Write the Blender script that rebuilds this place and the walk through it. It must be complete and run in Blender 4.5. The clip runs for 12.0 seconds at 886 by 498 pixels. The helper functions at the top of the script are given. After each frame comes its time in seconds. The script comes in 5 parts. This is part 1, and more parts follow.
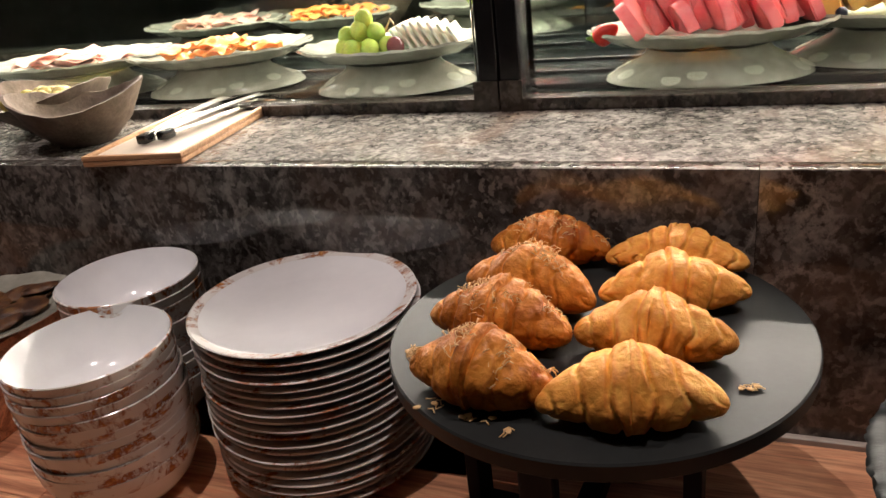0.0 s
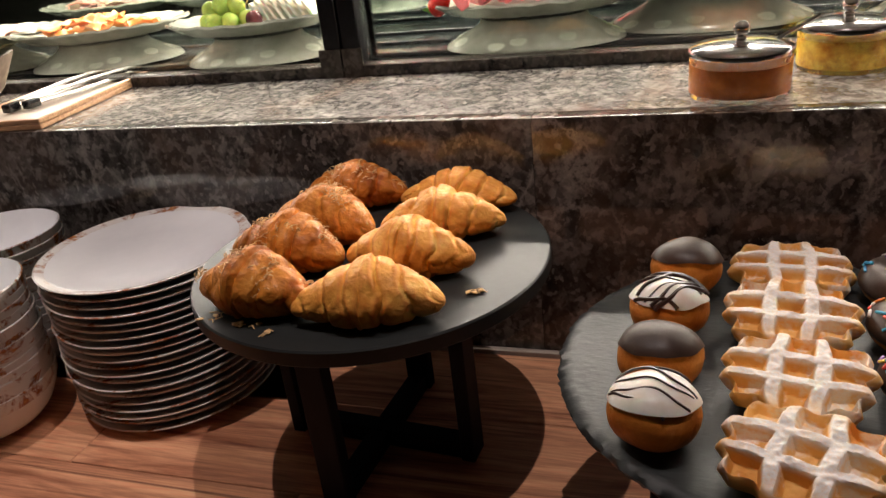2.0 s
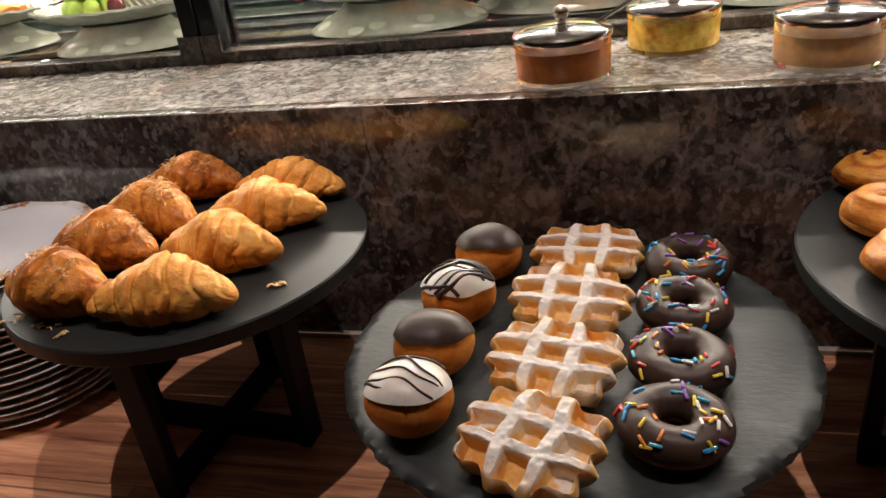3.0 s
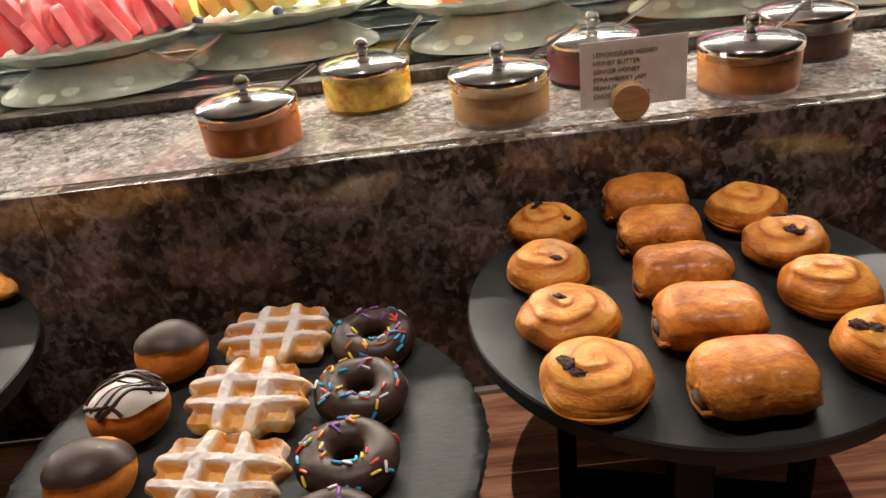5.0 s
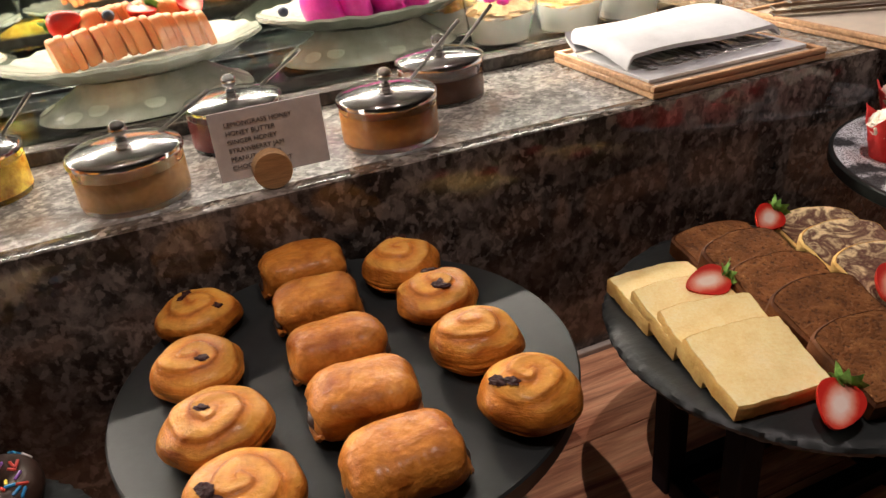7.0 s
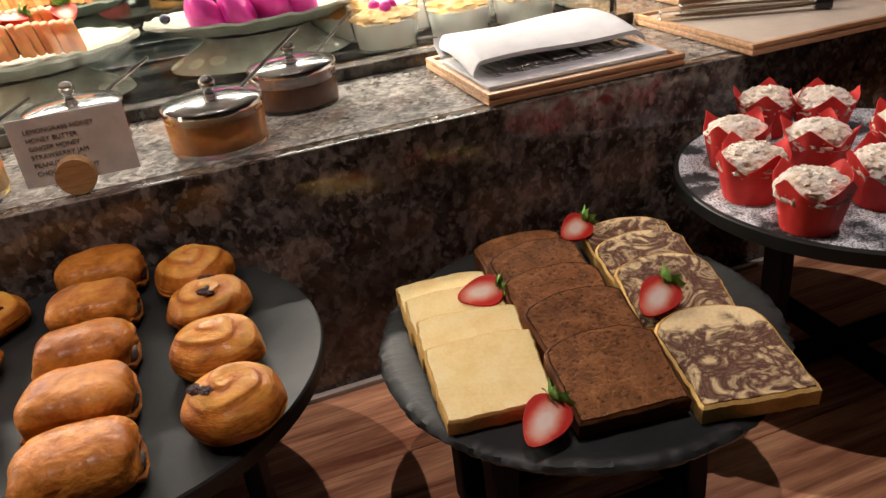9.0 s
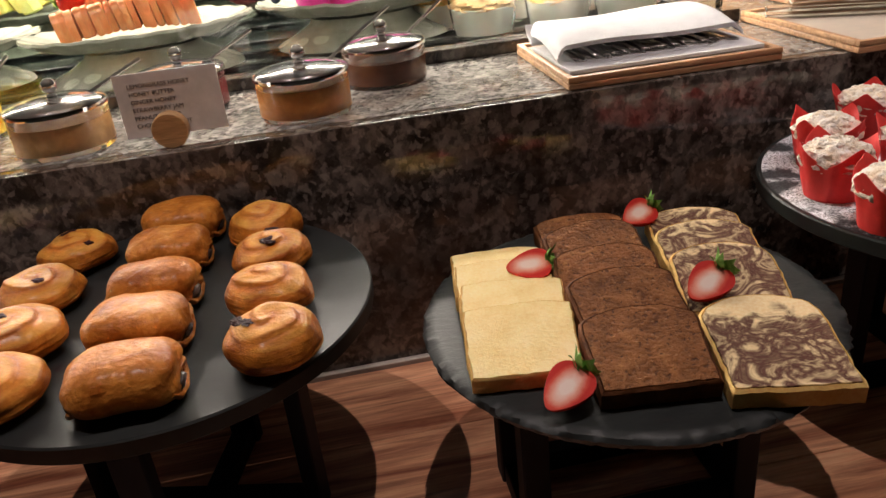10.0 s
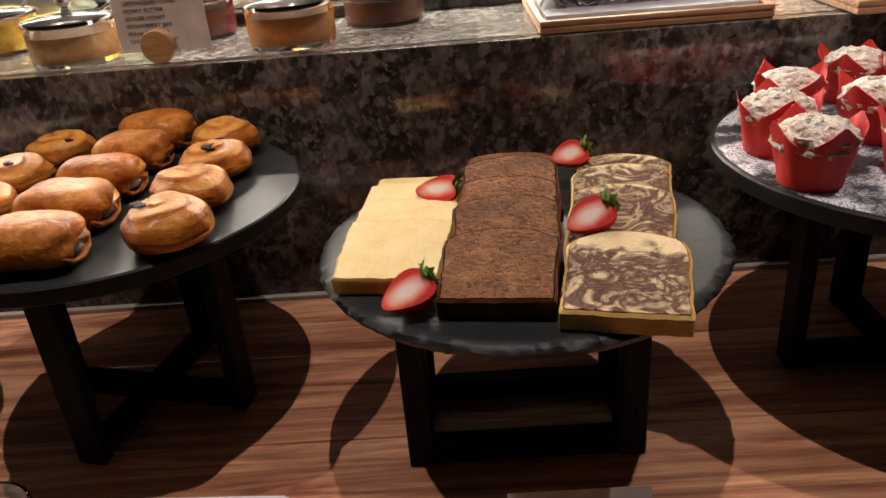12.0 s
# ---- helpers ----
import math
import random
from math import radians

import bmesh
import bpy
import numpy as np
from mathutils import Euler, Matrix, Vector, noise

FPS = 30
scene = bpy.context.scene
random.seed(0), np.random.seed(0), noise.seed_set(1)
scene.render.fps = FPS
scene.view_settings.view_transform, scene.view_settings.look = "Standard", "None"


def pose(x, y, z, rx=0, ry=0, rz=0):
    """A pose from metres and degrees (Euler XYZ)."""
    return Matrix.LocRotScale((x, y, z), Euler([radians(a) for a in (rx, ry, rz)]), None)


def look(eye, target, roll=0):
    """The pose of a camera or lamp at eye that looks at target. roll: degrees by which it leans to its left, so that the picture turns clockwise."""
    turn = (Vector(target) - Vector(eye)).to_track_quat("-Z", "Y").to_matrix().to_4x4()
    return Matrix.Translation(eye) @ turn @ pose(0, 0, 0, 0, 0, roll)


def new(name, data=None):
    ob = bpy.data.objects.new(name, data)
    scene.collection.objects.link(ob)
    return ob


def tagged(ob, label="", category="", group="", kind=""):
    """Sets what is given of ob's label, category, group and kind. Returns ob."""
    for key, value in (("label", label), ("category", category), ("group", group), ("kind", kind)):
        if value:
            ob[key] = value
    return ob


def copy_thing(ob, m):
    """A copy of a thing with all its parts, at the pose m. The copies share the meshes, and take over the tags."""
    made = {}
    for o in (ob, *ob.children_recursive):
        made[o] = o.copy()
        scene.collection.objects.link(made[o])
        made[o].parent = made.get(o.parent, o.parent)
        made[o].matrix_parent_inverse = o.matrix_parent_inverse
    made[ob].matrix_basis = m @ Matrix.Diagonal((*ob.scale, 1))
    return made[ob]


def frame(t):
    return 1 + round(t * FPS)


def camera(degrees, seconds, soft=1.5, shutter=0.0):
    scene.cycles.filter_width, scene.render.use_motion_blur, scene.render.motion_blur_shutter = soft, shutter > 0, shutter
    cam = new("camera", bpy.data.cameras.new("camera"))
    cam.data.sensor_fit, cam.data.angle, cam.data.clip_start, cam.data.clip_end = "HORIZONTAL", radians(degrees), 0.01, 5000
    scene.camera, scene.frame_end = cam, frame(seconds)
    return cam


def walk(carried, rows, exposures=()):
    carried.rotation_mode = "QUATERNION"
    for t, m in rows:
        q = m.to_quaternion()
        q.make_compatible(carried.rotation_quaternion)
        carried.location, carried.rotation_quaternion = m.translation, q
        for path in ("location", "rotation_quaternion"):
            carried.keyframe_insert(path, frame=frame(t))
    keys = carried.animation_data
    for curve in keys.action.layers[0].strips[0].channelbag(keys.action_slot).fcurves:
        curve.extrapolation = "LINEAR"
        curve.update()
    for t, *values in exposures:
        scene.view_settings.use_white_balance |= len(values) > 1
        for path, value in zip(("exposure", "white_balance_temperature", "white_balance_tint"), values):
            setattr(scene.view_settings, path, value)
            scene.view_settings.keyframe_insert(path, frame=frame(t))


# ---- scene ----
cam = camera(60.48, 12.0)
PATH = [
    (0, (0.0148, 0.0342, 1.3355), (-0.3428, 0.8802, 0.9399), -6.82),
    (0.5, (0.0423, 0.0000, 1.3147), (-0.2952, 0.8533, 0.9172), -6.65),
    (1, (0.0632, -0.0210, 1.3083), (-0.2528, 0.8384, 0.9063), -6.73),
    (1.5, (0.0911, -0.0285, 1.3169), (-0.2183, 0.8322, 0.9126), -6.77),
    (2, (0.1607, -0.0094, 1.3202), (-0.1440, 0.8458, 0.9008), -6.96),
    (2.5, (0.2301, 0.0008, 1.3230), (-0.0501, 0.8539, 0.8828), -7.05),
    (2.7, (0.2465, 0.0085, 1.3226), (-0.0225, 0.8598, 0.8721), -7.32),
    (4.3, (0.3629, 0.0370, 1.3408), (0.1984, 0.9038, 0.8701), -7.91),
    (4.5, (0.3714, 0.0454, 1.3468), (0.2435, 0.9179, 0.8752), -7.69),
    (5, (0.3608, 0.0609, 1.3508), (0.3416, 0.9421, 0.8784), -7.09),
    (5.5, (0.3462, 0.0772, 1.3609), (0.4346, 0.9534, 0.8871), -6.59),
    (6, (0.3682, 0.0940, 1.3604), (0.5433, 0.9552, 0.8832), -6.39),
    (6.5, (0.4046, 0.0987, 1.3617), (0.6543, 0.9413, 0.8846), -6.04),
    (7, (0.4317, 0.0932, 1.3586), (0.7445, 0.9174, 0.8865), -5.82),
    (7.5, (0.4502, 0.0863, 1.3708), (0.8085, 0.8906, 0.8968), -5.88),
    (7.7, (0.4550, 0.0789, 1.3700), (0.8264, 0.8810, 0.9024), -5.65),
    (9.3, (0.6170, 0.0179, 1.3405), (0.8396, 0.8783, 0.8821), -6.62),
    (9.5, (0.6131, 0.0130, 1.3391), (0.8102, 0.8830, 0.8872), -6.28),
    (10, (0.6376, -0.0030, 1.3174), (0.7562, 0.8887, 0.8806), -6.37),
    (10.5, (0.6674, -0.0375, 1.2771), (0.7188, 0.8641, 0.8476), -5.61),
    (11, (0.6894, -0.0600, 1.2611), (0.6807, 0.8423, 0.8301), -5.21),
    (11.5, (0.7172, -0.0654, 1.2740), (0.6792, 0.8357, 0.8419), -4.98),
    (12, (0.7745, -0.0499, 1.2744), (0.7376, 0.8452, 0.8300), -4.94),
]
walk(cam, [(t, look(eye, target, roll)) for t, eye, target, roll in PATH], exposures=[(0.0, 0.12), (2.5, 0.14), (4.5, 0.28), (5.5, 0.22), (6.5, 0.04), (7.5, -0.06), (9.5, -0.06), (10.5, 0.14), (12.0, 0.26)])

# ---- light ----
world = bpy.data.worlds.new("world")
world.use_nodes = True
world.node_tree.nodes["Background"].inputs[0].default_value = (0.5, 0.45, 0.4, 1)
world.node_tree.nodes["Background"].inputs[1].default_value = 0.01
scene.world = world
scene.view_settings.exposure = 0.0

BOARD_LIGHT, BACK_LIGHT, CASE_LIGHT = 25.0, 22.5, 23.5


def spot(x, y, z, tx, ty, power, cone=70, size=0.007, color=(1.0, 0.845, 0.81)):
    data = bpy.data.lights.new("downlight_bulb", "SPOT")
    data.energy, data.color, data.shadow_soft_size = power, color, size
    data.spot_size, data.spot_blend = radians(cone), 0.5
    ob = new("downlight_bulb", data)
    ob.matrix_world = look((x, y, z), (tx, ty, 0.95))
    return ob


SPOTS = [(-1.04, 0.40), (-0.42, 0.40), (0.20, 0.40), (0.82, 0.40), (1.44, 0.40)]
for sx, sy in SPOTS:
    spot(sx, sy, 2.47, sx, sy, BOARD_LIGHT, cone=52)
BACK_SPOTS = [(-0.73, 3.15), (-0.11, 3.15), (0.51, 3.15), (1.13, 3.15)]
for sx, sy in BACK_SPOTS:
    spot(sx, sy, 2.47, sx, 0.50, BACK_LIGHT, cone=34, size=0.01, color=(1.0, 0.88, 0.78))

strip = bpy.data.lights.new("case_strip_light", "AREA")
strip.shape, strip.size, strip.size_y = "RECTANGLE", 3.0, 0.012
strip.energy, strip.color = CASE_LIGHT, (1.0, 0.89, 0.77)
strip_ob = new("case_strip_light", strip)
strip_ob.matrix_world = look((-0.42, 1.05, 1.360), (-0.42, 0.98, 1.10))

# ---- materials ----


class Nodes:
    def __init__(self, name):
        self.m = bpy.data.materials.new(name)
        self.m.use_nodes = True
        self.t = self.m.node_tree
        self.b = self.t.nodes["Principled BSDF"]

    def n(self, kind, **kw):
        node = self.t.nodes.new(kind)
        for k, v in kw.items():
            node.inputs[k].default_value = v
        return node

    def l(self, a, b):
        self.t.links.new(a, b)

    def coords(self, stretch=(1, 1, 1), shuffle=True):
        tc, mp = self.n("ShaderNodeTexCoord"), self.n("ShaderNodeMapping")
        mp.inputs["Scale"].default_value = stretch
        self.l(tc.outputs["Object"], mp.inputs["Vector"])
        if shuffle:
            oi, mul = self.n("ShaderNodeObjectInfo"), self.n("ShaderNodeMath")
            mul.operation, mul.inputs[1].default_value = "MULTIPLY", 7.3
            self.l(oi.outputs["Random"], mul.inputs[0])
            self.l(mul.outputs[0], mp.inputs["Location"])
        return mp.outputs[0]

    def noise(self, co, scale, detail=6, rough=0.6, distort=0.0):
        nz = self.n("ShaderNodeTexNoise", Scale=scale, Detail=detail, Roughness=rough, Distortion=distort)
        self.l(co, nz.inputs["Vector"])
        return nz.outputs["Fac"]

    def ramp(self, fac, stops, mode="LINEAR"):
        r = self.n("ShaderNodeValToRGB")
        r.color_ramp.interpolation = mode
        while len(r.color_ramp.elements) < len(stops):
            r.color_ramp.elements.new(0.5)
        for e, (p, c) in zip(r.color_ramp.elements, stops):
            e.position = p
            e.color = (*c, 1) if len(c) == 3 else c
        self.l(fac, r.inputs[0])
        return r.outputs[0]

    def mix(self, fac, a, b, mode="MIX"):
        mx = self.n("ShaderNodeMix")
        mx.data_type, mx.blend_type = "RGBA", mode
        for s, v in ((mx.inputs[0], fac), (mx.inputs[6], a), (mx.inputs[7], b)):
            if isinstance(v, (int, float)):
                s.default_value = v
            elif isinstance(v, tuple):
                s.default_value = (*v, 1)
            else:
                self.l(v, s)
        return mx.outputs[2]

    def bump(self, height, strength, distance):
        bp = self.n("ShaderNodeBump", Strength=strength, Distance=distance)
        self.l(height, bp.inputs["Height"])
        if self.b.inputs["Normal"].links:
            self.l(self.b.inputs["Normal"].links[0].from_socket, bp.inputs["Normal"])
        self.l(bp.outputs[0], self.b.inputs["Normal"])

    def done(self, color=None, rough=0.5, metal=0.0, **kw):
        if color is not None:
            if isinstance(color, tuple):
                self.b.inputs["Base Color"].default_value = (*color, 1)
            else:
                self.l(color, self.b.inputs["Base Color"])
        if isinstance(rough, (int, float)):
            self.b.inputs["Roughness"].default_value = rough
        else:
            self.l(rough, self.b.inputs["Roughness"])
        self.b.inputs["Metallic"].default_value = metal
        for k, v in kw.items():
            self.b.inputs[k.replace("_", " ")].default_value = v
        return self.m


def mottled(name, stops, scale, rough=0.5, bump=0.3, dist=0.001, fine=None, stretch=(1, 1, 1), detail=6, metal=0.0, distort=0.0, sss=0.0, shuffle=True, **kw):
    """Noise-ramp surface with a fine relief."""
    k = Nodes(name)
    co = k.coords(stretch, shuffle)
    nz = k.noise(co, scale, detail, 0.6, distort)
    col = k.ramp(nz, stops)
    f2 = k.noise(co, fine or scale * 6, 4)
    col = k.mix(0.35, col, k.ramp(f2, [(0.3, (0.35, 0.35, 0.35)), (0.7, (0.75, 0.75, 0.75))]), "OVERLAY")
    if bump:
        k.bump(f2, bump, dist)
    if rough > 0.55:
        kw.setdefault("Specular_IOR_Level", 0.15)
    if sss:
        kw["Subsurface_Weight"] = sss
        kw["Subsurface_Scale"] = 0.004
    return k.done(col, rough, metal, **kw)


def marble(name, gloss, dark, mid, pale, cell=26.0, contrast=1.0, slant=28.0):
    """Smoky brecciated marble: soft angular fragments at three sizes, rusty and grey clouds, a few pale smears."""
    k = Nodes(name)
    tc, mp = k.n("ShaderNodeTexCoord"), k.n("ShaderNodeMapping")
    mp.inputs["Rotation"].default_value = (0.25, radians(slant), 0.3)
    mp.inputs["Scale"].default_value = (1.0, 1.0, 0.85)
    k.l(tc.outputs["Object"], mp.inputs["Vector"])
    co = mp.outputs[0]

    def warped(scale, amount):
        wob = k.n("ShaderNodeTexNoise", Scale=scale, Detail=7, Roughness=0.68)
        k.l(co, wob.inputs["Vector"])
        add = k.n("ShaderNodeMix")
        add.data_type, add.blend_type = "RGBA", "LINEAR_LIGHT"
        add.inputs[0].default_value = amount
        k.l(co, add.inputs[6])
        k.l(wob.outputs["Color"], add.inputs[7])
        return add.outputs[2]
    broad, tight = warped(14.0, 0.030), warped(42.0, 0.011)
    big = k.noise(co, 4.5, 5, 0.6, 0.8)
    smoke = k.noise(broad, 30.0, 9, 0.70, 0.3)
    fine = k.noise(tight, 130.0, 5, 0.62)
    col = k.ramp(smoke, [(0.32, dark), (0.50, mid), (0.70, pale)])
    for scale, vec, amount in ((cell, broad, 0.45), (cell * 2.2, tight, 0.62), (cell * 4.8, tight, 0.60)):
        vor = k.n("ShaderNodeTexVoronoi", Scale=scale)
        vor.feature = "SMOOTH_F1"
        vor.inputs["Smoothness"].default_value = 0.60
        k.l(vec, vor.inputs["Vector"])
        sep = k.n("ShaderNodeSeparateColor")
        k.l(vor.outputs["Color"], sep.inputs[0])
        amount *= contrast
        col = k.mix(k.ramp(sep.outputs[0], [(0.56, (0, 0, 0)), (0.86, (amount,) * 3)]), col, pale)
        col = k.mix(k.ramp(sep.outputs[1], [(0.14, (amount,) * 3), (0.44, (0, 0, 0))]), col, dark)
    rust = k.noise(co, 7.0, 4, 0.55, 1.2)
    col = k.mix(k.ramp(rust, [(0.50, (0, 0, 0)), (0.68, (0.55, 0.55, 0.55))]), col, (mid[0] * 1.35, mid[1] * 0.98, mid[2] * 0.78))
    vein = k.n("ShaderNodeTexVoronoi", Scale=11.0)
    vein.feature = "DISTANCE_TO_EDGE"
    k.l(broad, vein.inputs["Vector"])
    thin = k.ramp(vein.outputs["Distance"], [(0.0, (0.6, 0.6, 0.6)), (0.030, (0, 0, 0))])
    col = k.mix(k.mix(1.0, thin, k.ramp(big, [(0.50, (0, 0, 0)), (0.62, (1, 1, 1))]), "MULTIPLY"), col, tuple(1.3 * c for c in pale))
    col = k.mix(0.6, col, k.ramp(big, [(0.34, (0.40, 0.38, 0.36)), (0.64, (0.57, 0.56, 0.55))]), "OVERLAY")
    col = k.mix(0.35 * contrast, col, k.ramp(fine, [(0.34, (0.30, 0.30, 0.30)), (0.66, (0.72, 0.72, 0.72))]), "OVERLAY")
    k.bump(fine, 0.02, 0.0006)
    return k.done(col, gloss, 0.0, IOR=1.5)


def wood(name, dark, light, rough=0.4, scale=1.0):
    """Flat-sawn timber: broad wavy figure, thin dark streaks, short pores along the grain."""
    k = Nodes(name)
    co = k.coords((1.2 * scale, 16 * scale, 16 * scale), True)
    g = k.noise(co, 2.2, 7, 0.60, 1.6)
    streak = k.noise(k.coords((0.7 * scale, 34 * scale, 34 * scale), True), 3.2, 5, 0.6, 0.6)
    fine = k.noise(co, 26.0, 4, 0.6, 0.2)
    mid = tuple((a + b) / 2 for a, b in zip(dark, light))
    col = k.ramp(g, [(0.30, dark), (0.46, mid), (0.60, light), (0.72, mid)])
    col = k.mix(k.ramp(streak, [(0.30, (0.8, 0.8, 0.8)), (0.42, (0, 0, 0))]), col, tuple(0.55 * c for c in dark))
    col = k.mix(0.4, col, k.ramp(fine, [(0.35, (0.33, 0.33, 0.33)), (0.62, (0.78, 0.78, 0.78))]), "OVERLAY")
    k.bump(fine, 0.15, 0.0006)
    return k.done(col, rough)


def plain(name, color, rough=0.4, metal=0.0, **kw):
    k = Nodes(name)
    co = k.coords((1, 1, 1), True)
    nz = k.noise(co, 60.0, 5)
    c2 = tuple(min(1, c * 1.12) for c in color)
    c1 = tuple(c * 0.86 for c in color)
    rr = k.ramp(nz, [(0.3, (rough * 0.8,) * 3), (0.7, (min(1, rough * 1.2),) * 3)])
    return k.done(k.ramp(nz, [(0.3, c1), (0.7, c2)]), rr, metal, **kw)


def glass(name, tint=(1, 1, 1)):
    k = Nodes(name)
    return k.done(tint, 0.0, 0.0, Transmission_Weight=1.0, IOR=1.45)


# Same stone as the front; the ledge top's stronger light is in this paler colour.
MARBLE = marble("lightened_polished_marble", 0.12, (0.072, 0.068, 0.062), (0.165, 0.157, 0.146), (0.40, 0.38, 0.355), 62.0, 1.0, 8.0)
# Front slabs: left ones greyer and lighter, right ones browner and darker.
GREYMARBLE = marble("grey_brown_marble", 0.08, (0.020, 0.0175, 0.016), (0.072, 0.065, 0.059), (0.25, 0.235, 0.215), 48.0, 0.95)
BROWNMARBLE = marble("dark_brown_marble", 0.07, (0.015, 0.0118, 0.0098), (0.062, 0.050, 0.042), (0.25, 0.22, 0.195), 44.0, 0.95, 40.0)
SILL = marble("dark_bronze_stone", 0.22, (0.012, 0.009, 0.007), (0.034, 0.027, 0.022), (0.09, 0.078, 0.066), 40.0)
WOOD = wood("counter_wood", (0.23, 0.068, 0.032), (0.84, 0.42, 0.235), 0.42)
TRAYWOOD = wood("tray_oak", (0.30, 0.15, 0.07), (0.52, 0.30, 0.16), 0.5, 3.0)
DISCWOOD = wood("disc_wood", (0.34, 0.19, 0.08), (0.50, 0.30, 0.14), 0.5, 4.0)
SLATE = mottled("slate", [(0.3, (0.014, 0.016, 0.016)), (0.55, (0.024, 0.027, 0.026)), (0.75, (0.045, 0.050, 0.047))], 14, 0.44, 0.5, 0.0006, fine=120, stretch=(1, 2.2, 1), Specular_IOR_Level=0.28)
SMOOTH = mottled("smooth_black_stone", [(0.3, (0.010, 0.0115, 0.0115)), (0.7, (0.019, 0.021, 0.020))], 9, 0.42, 0.15, 0.0003, fine=160, Specular_IOR_Level=0.30)
BLACKWOOD = mottled("black_stained_wood", [(0.3, (0.006, 0.006, 0.010)), (0.7, (0.012, 0.012, 0.019))], 30, 0.6, 0.2, 0.0005, stretch=(1, 1, 0.2))
PORCELAIN = mottled("white_porcelain", [(0.3, (0.82, 0.83, 0.84)), (0.7, (0.85, 0.86, 0.87))], 8, 0.13, 0.0)
CHROME = plain("chrome", (0.84, 0.83, 0.82), 0.10, 1.0)
STEEL = plain("brushed_steel", (0.62, 0.60, 0.56), 0.22, 1.0)
CLEAR = glass("clear_glass")
PANE = glass("pane_glass", (0.93, 0.99, 0.96))
PAPER = plain("white_card", (0.72, 0.69, 0.66), 0.6)
INK = plain("black_ink", (0.02, 0.02, 0.02), 0.7)
LINEN = mottled("white_linen", [(0.3, (0.54, 0.54, 0.56)), (0.7, (0.66, 0.66, 0.68))], 40, 0.9, 0.3, 0.0004, fine=900)
BLACK = plain("black_lacquer", (0.012, 0.012, 0.013), 0.2)
MIRROR = plain("smoked_mirror", (0.50, 0.55, 0.52), 0.04, 1.0)
WALLPAINT = mottled("dark_room_plaster", [(0.3, (0.10, 0.085, 0.07)), (0.7, (0.15, 0.13, 0.11))], 6, 0.8)
# Unseen ceiling: pale tone chosen for the bounce it throws into shadows.
BOUNCECEIL = mottled("unseen_ceiling_plaster", [(0.3, (0.58, 0.57, 0.56)), (0.7, (0.66, 0.65, 0.64))], 4, 0.9)
FLOORSTONE = mottled("floor_stone", [(0.3, (0.10, 0.08, 0.065)), (0.7, (0.18, 0.15, 0.12))], 5, 0.4)


def rimmed_glaze():
    """White porcelain with worn rust-brown brushwork along the rim band."""
    k = Nodes("rust_rimmed_porcelain")
    co = k.coords((1, 1, 1), True)
    nz = k.noise(co, 26.0, 6, 0.7, 0.8)
    spk = k.noise(co, 150.0, 3, 0.7)
    f = k.mix(1.0, k.ramp(nz, [(0.51, (0, 0, 0)), (0.59, (1, 1, 1))]), k.ramp(spk, [(0.36, (0, 0, 0)), (0.50, (1, 1, 1))]), "MULTIPLY")
    tone = k.ramp(spk, [(0.38, (0.16, 0.055, 0.028)), (0.56, (0.36, 0.13, 0.045)), (0.72, (0.62, 0.30, 0.09))])
    return k.done(k.mix(f, (0.76, 0.74, 0.71), tone), 0.15)


RIM = rimmed_glaze()


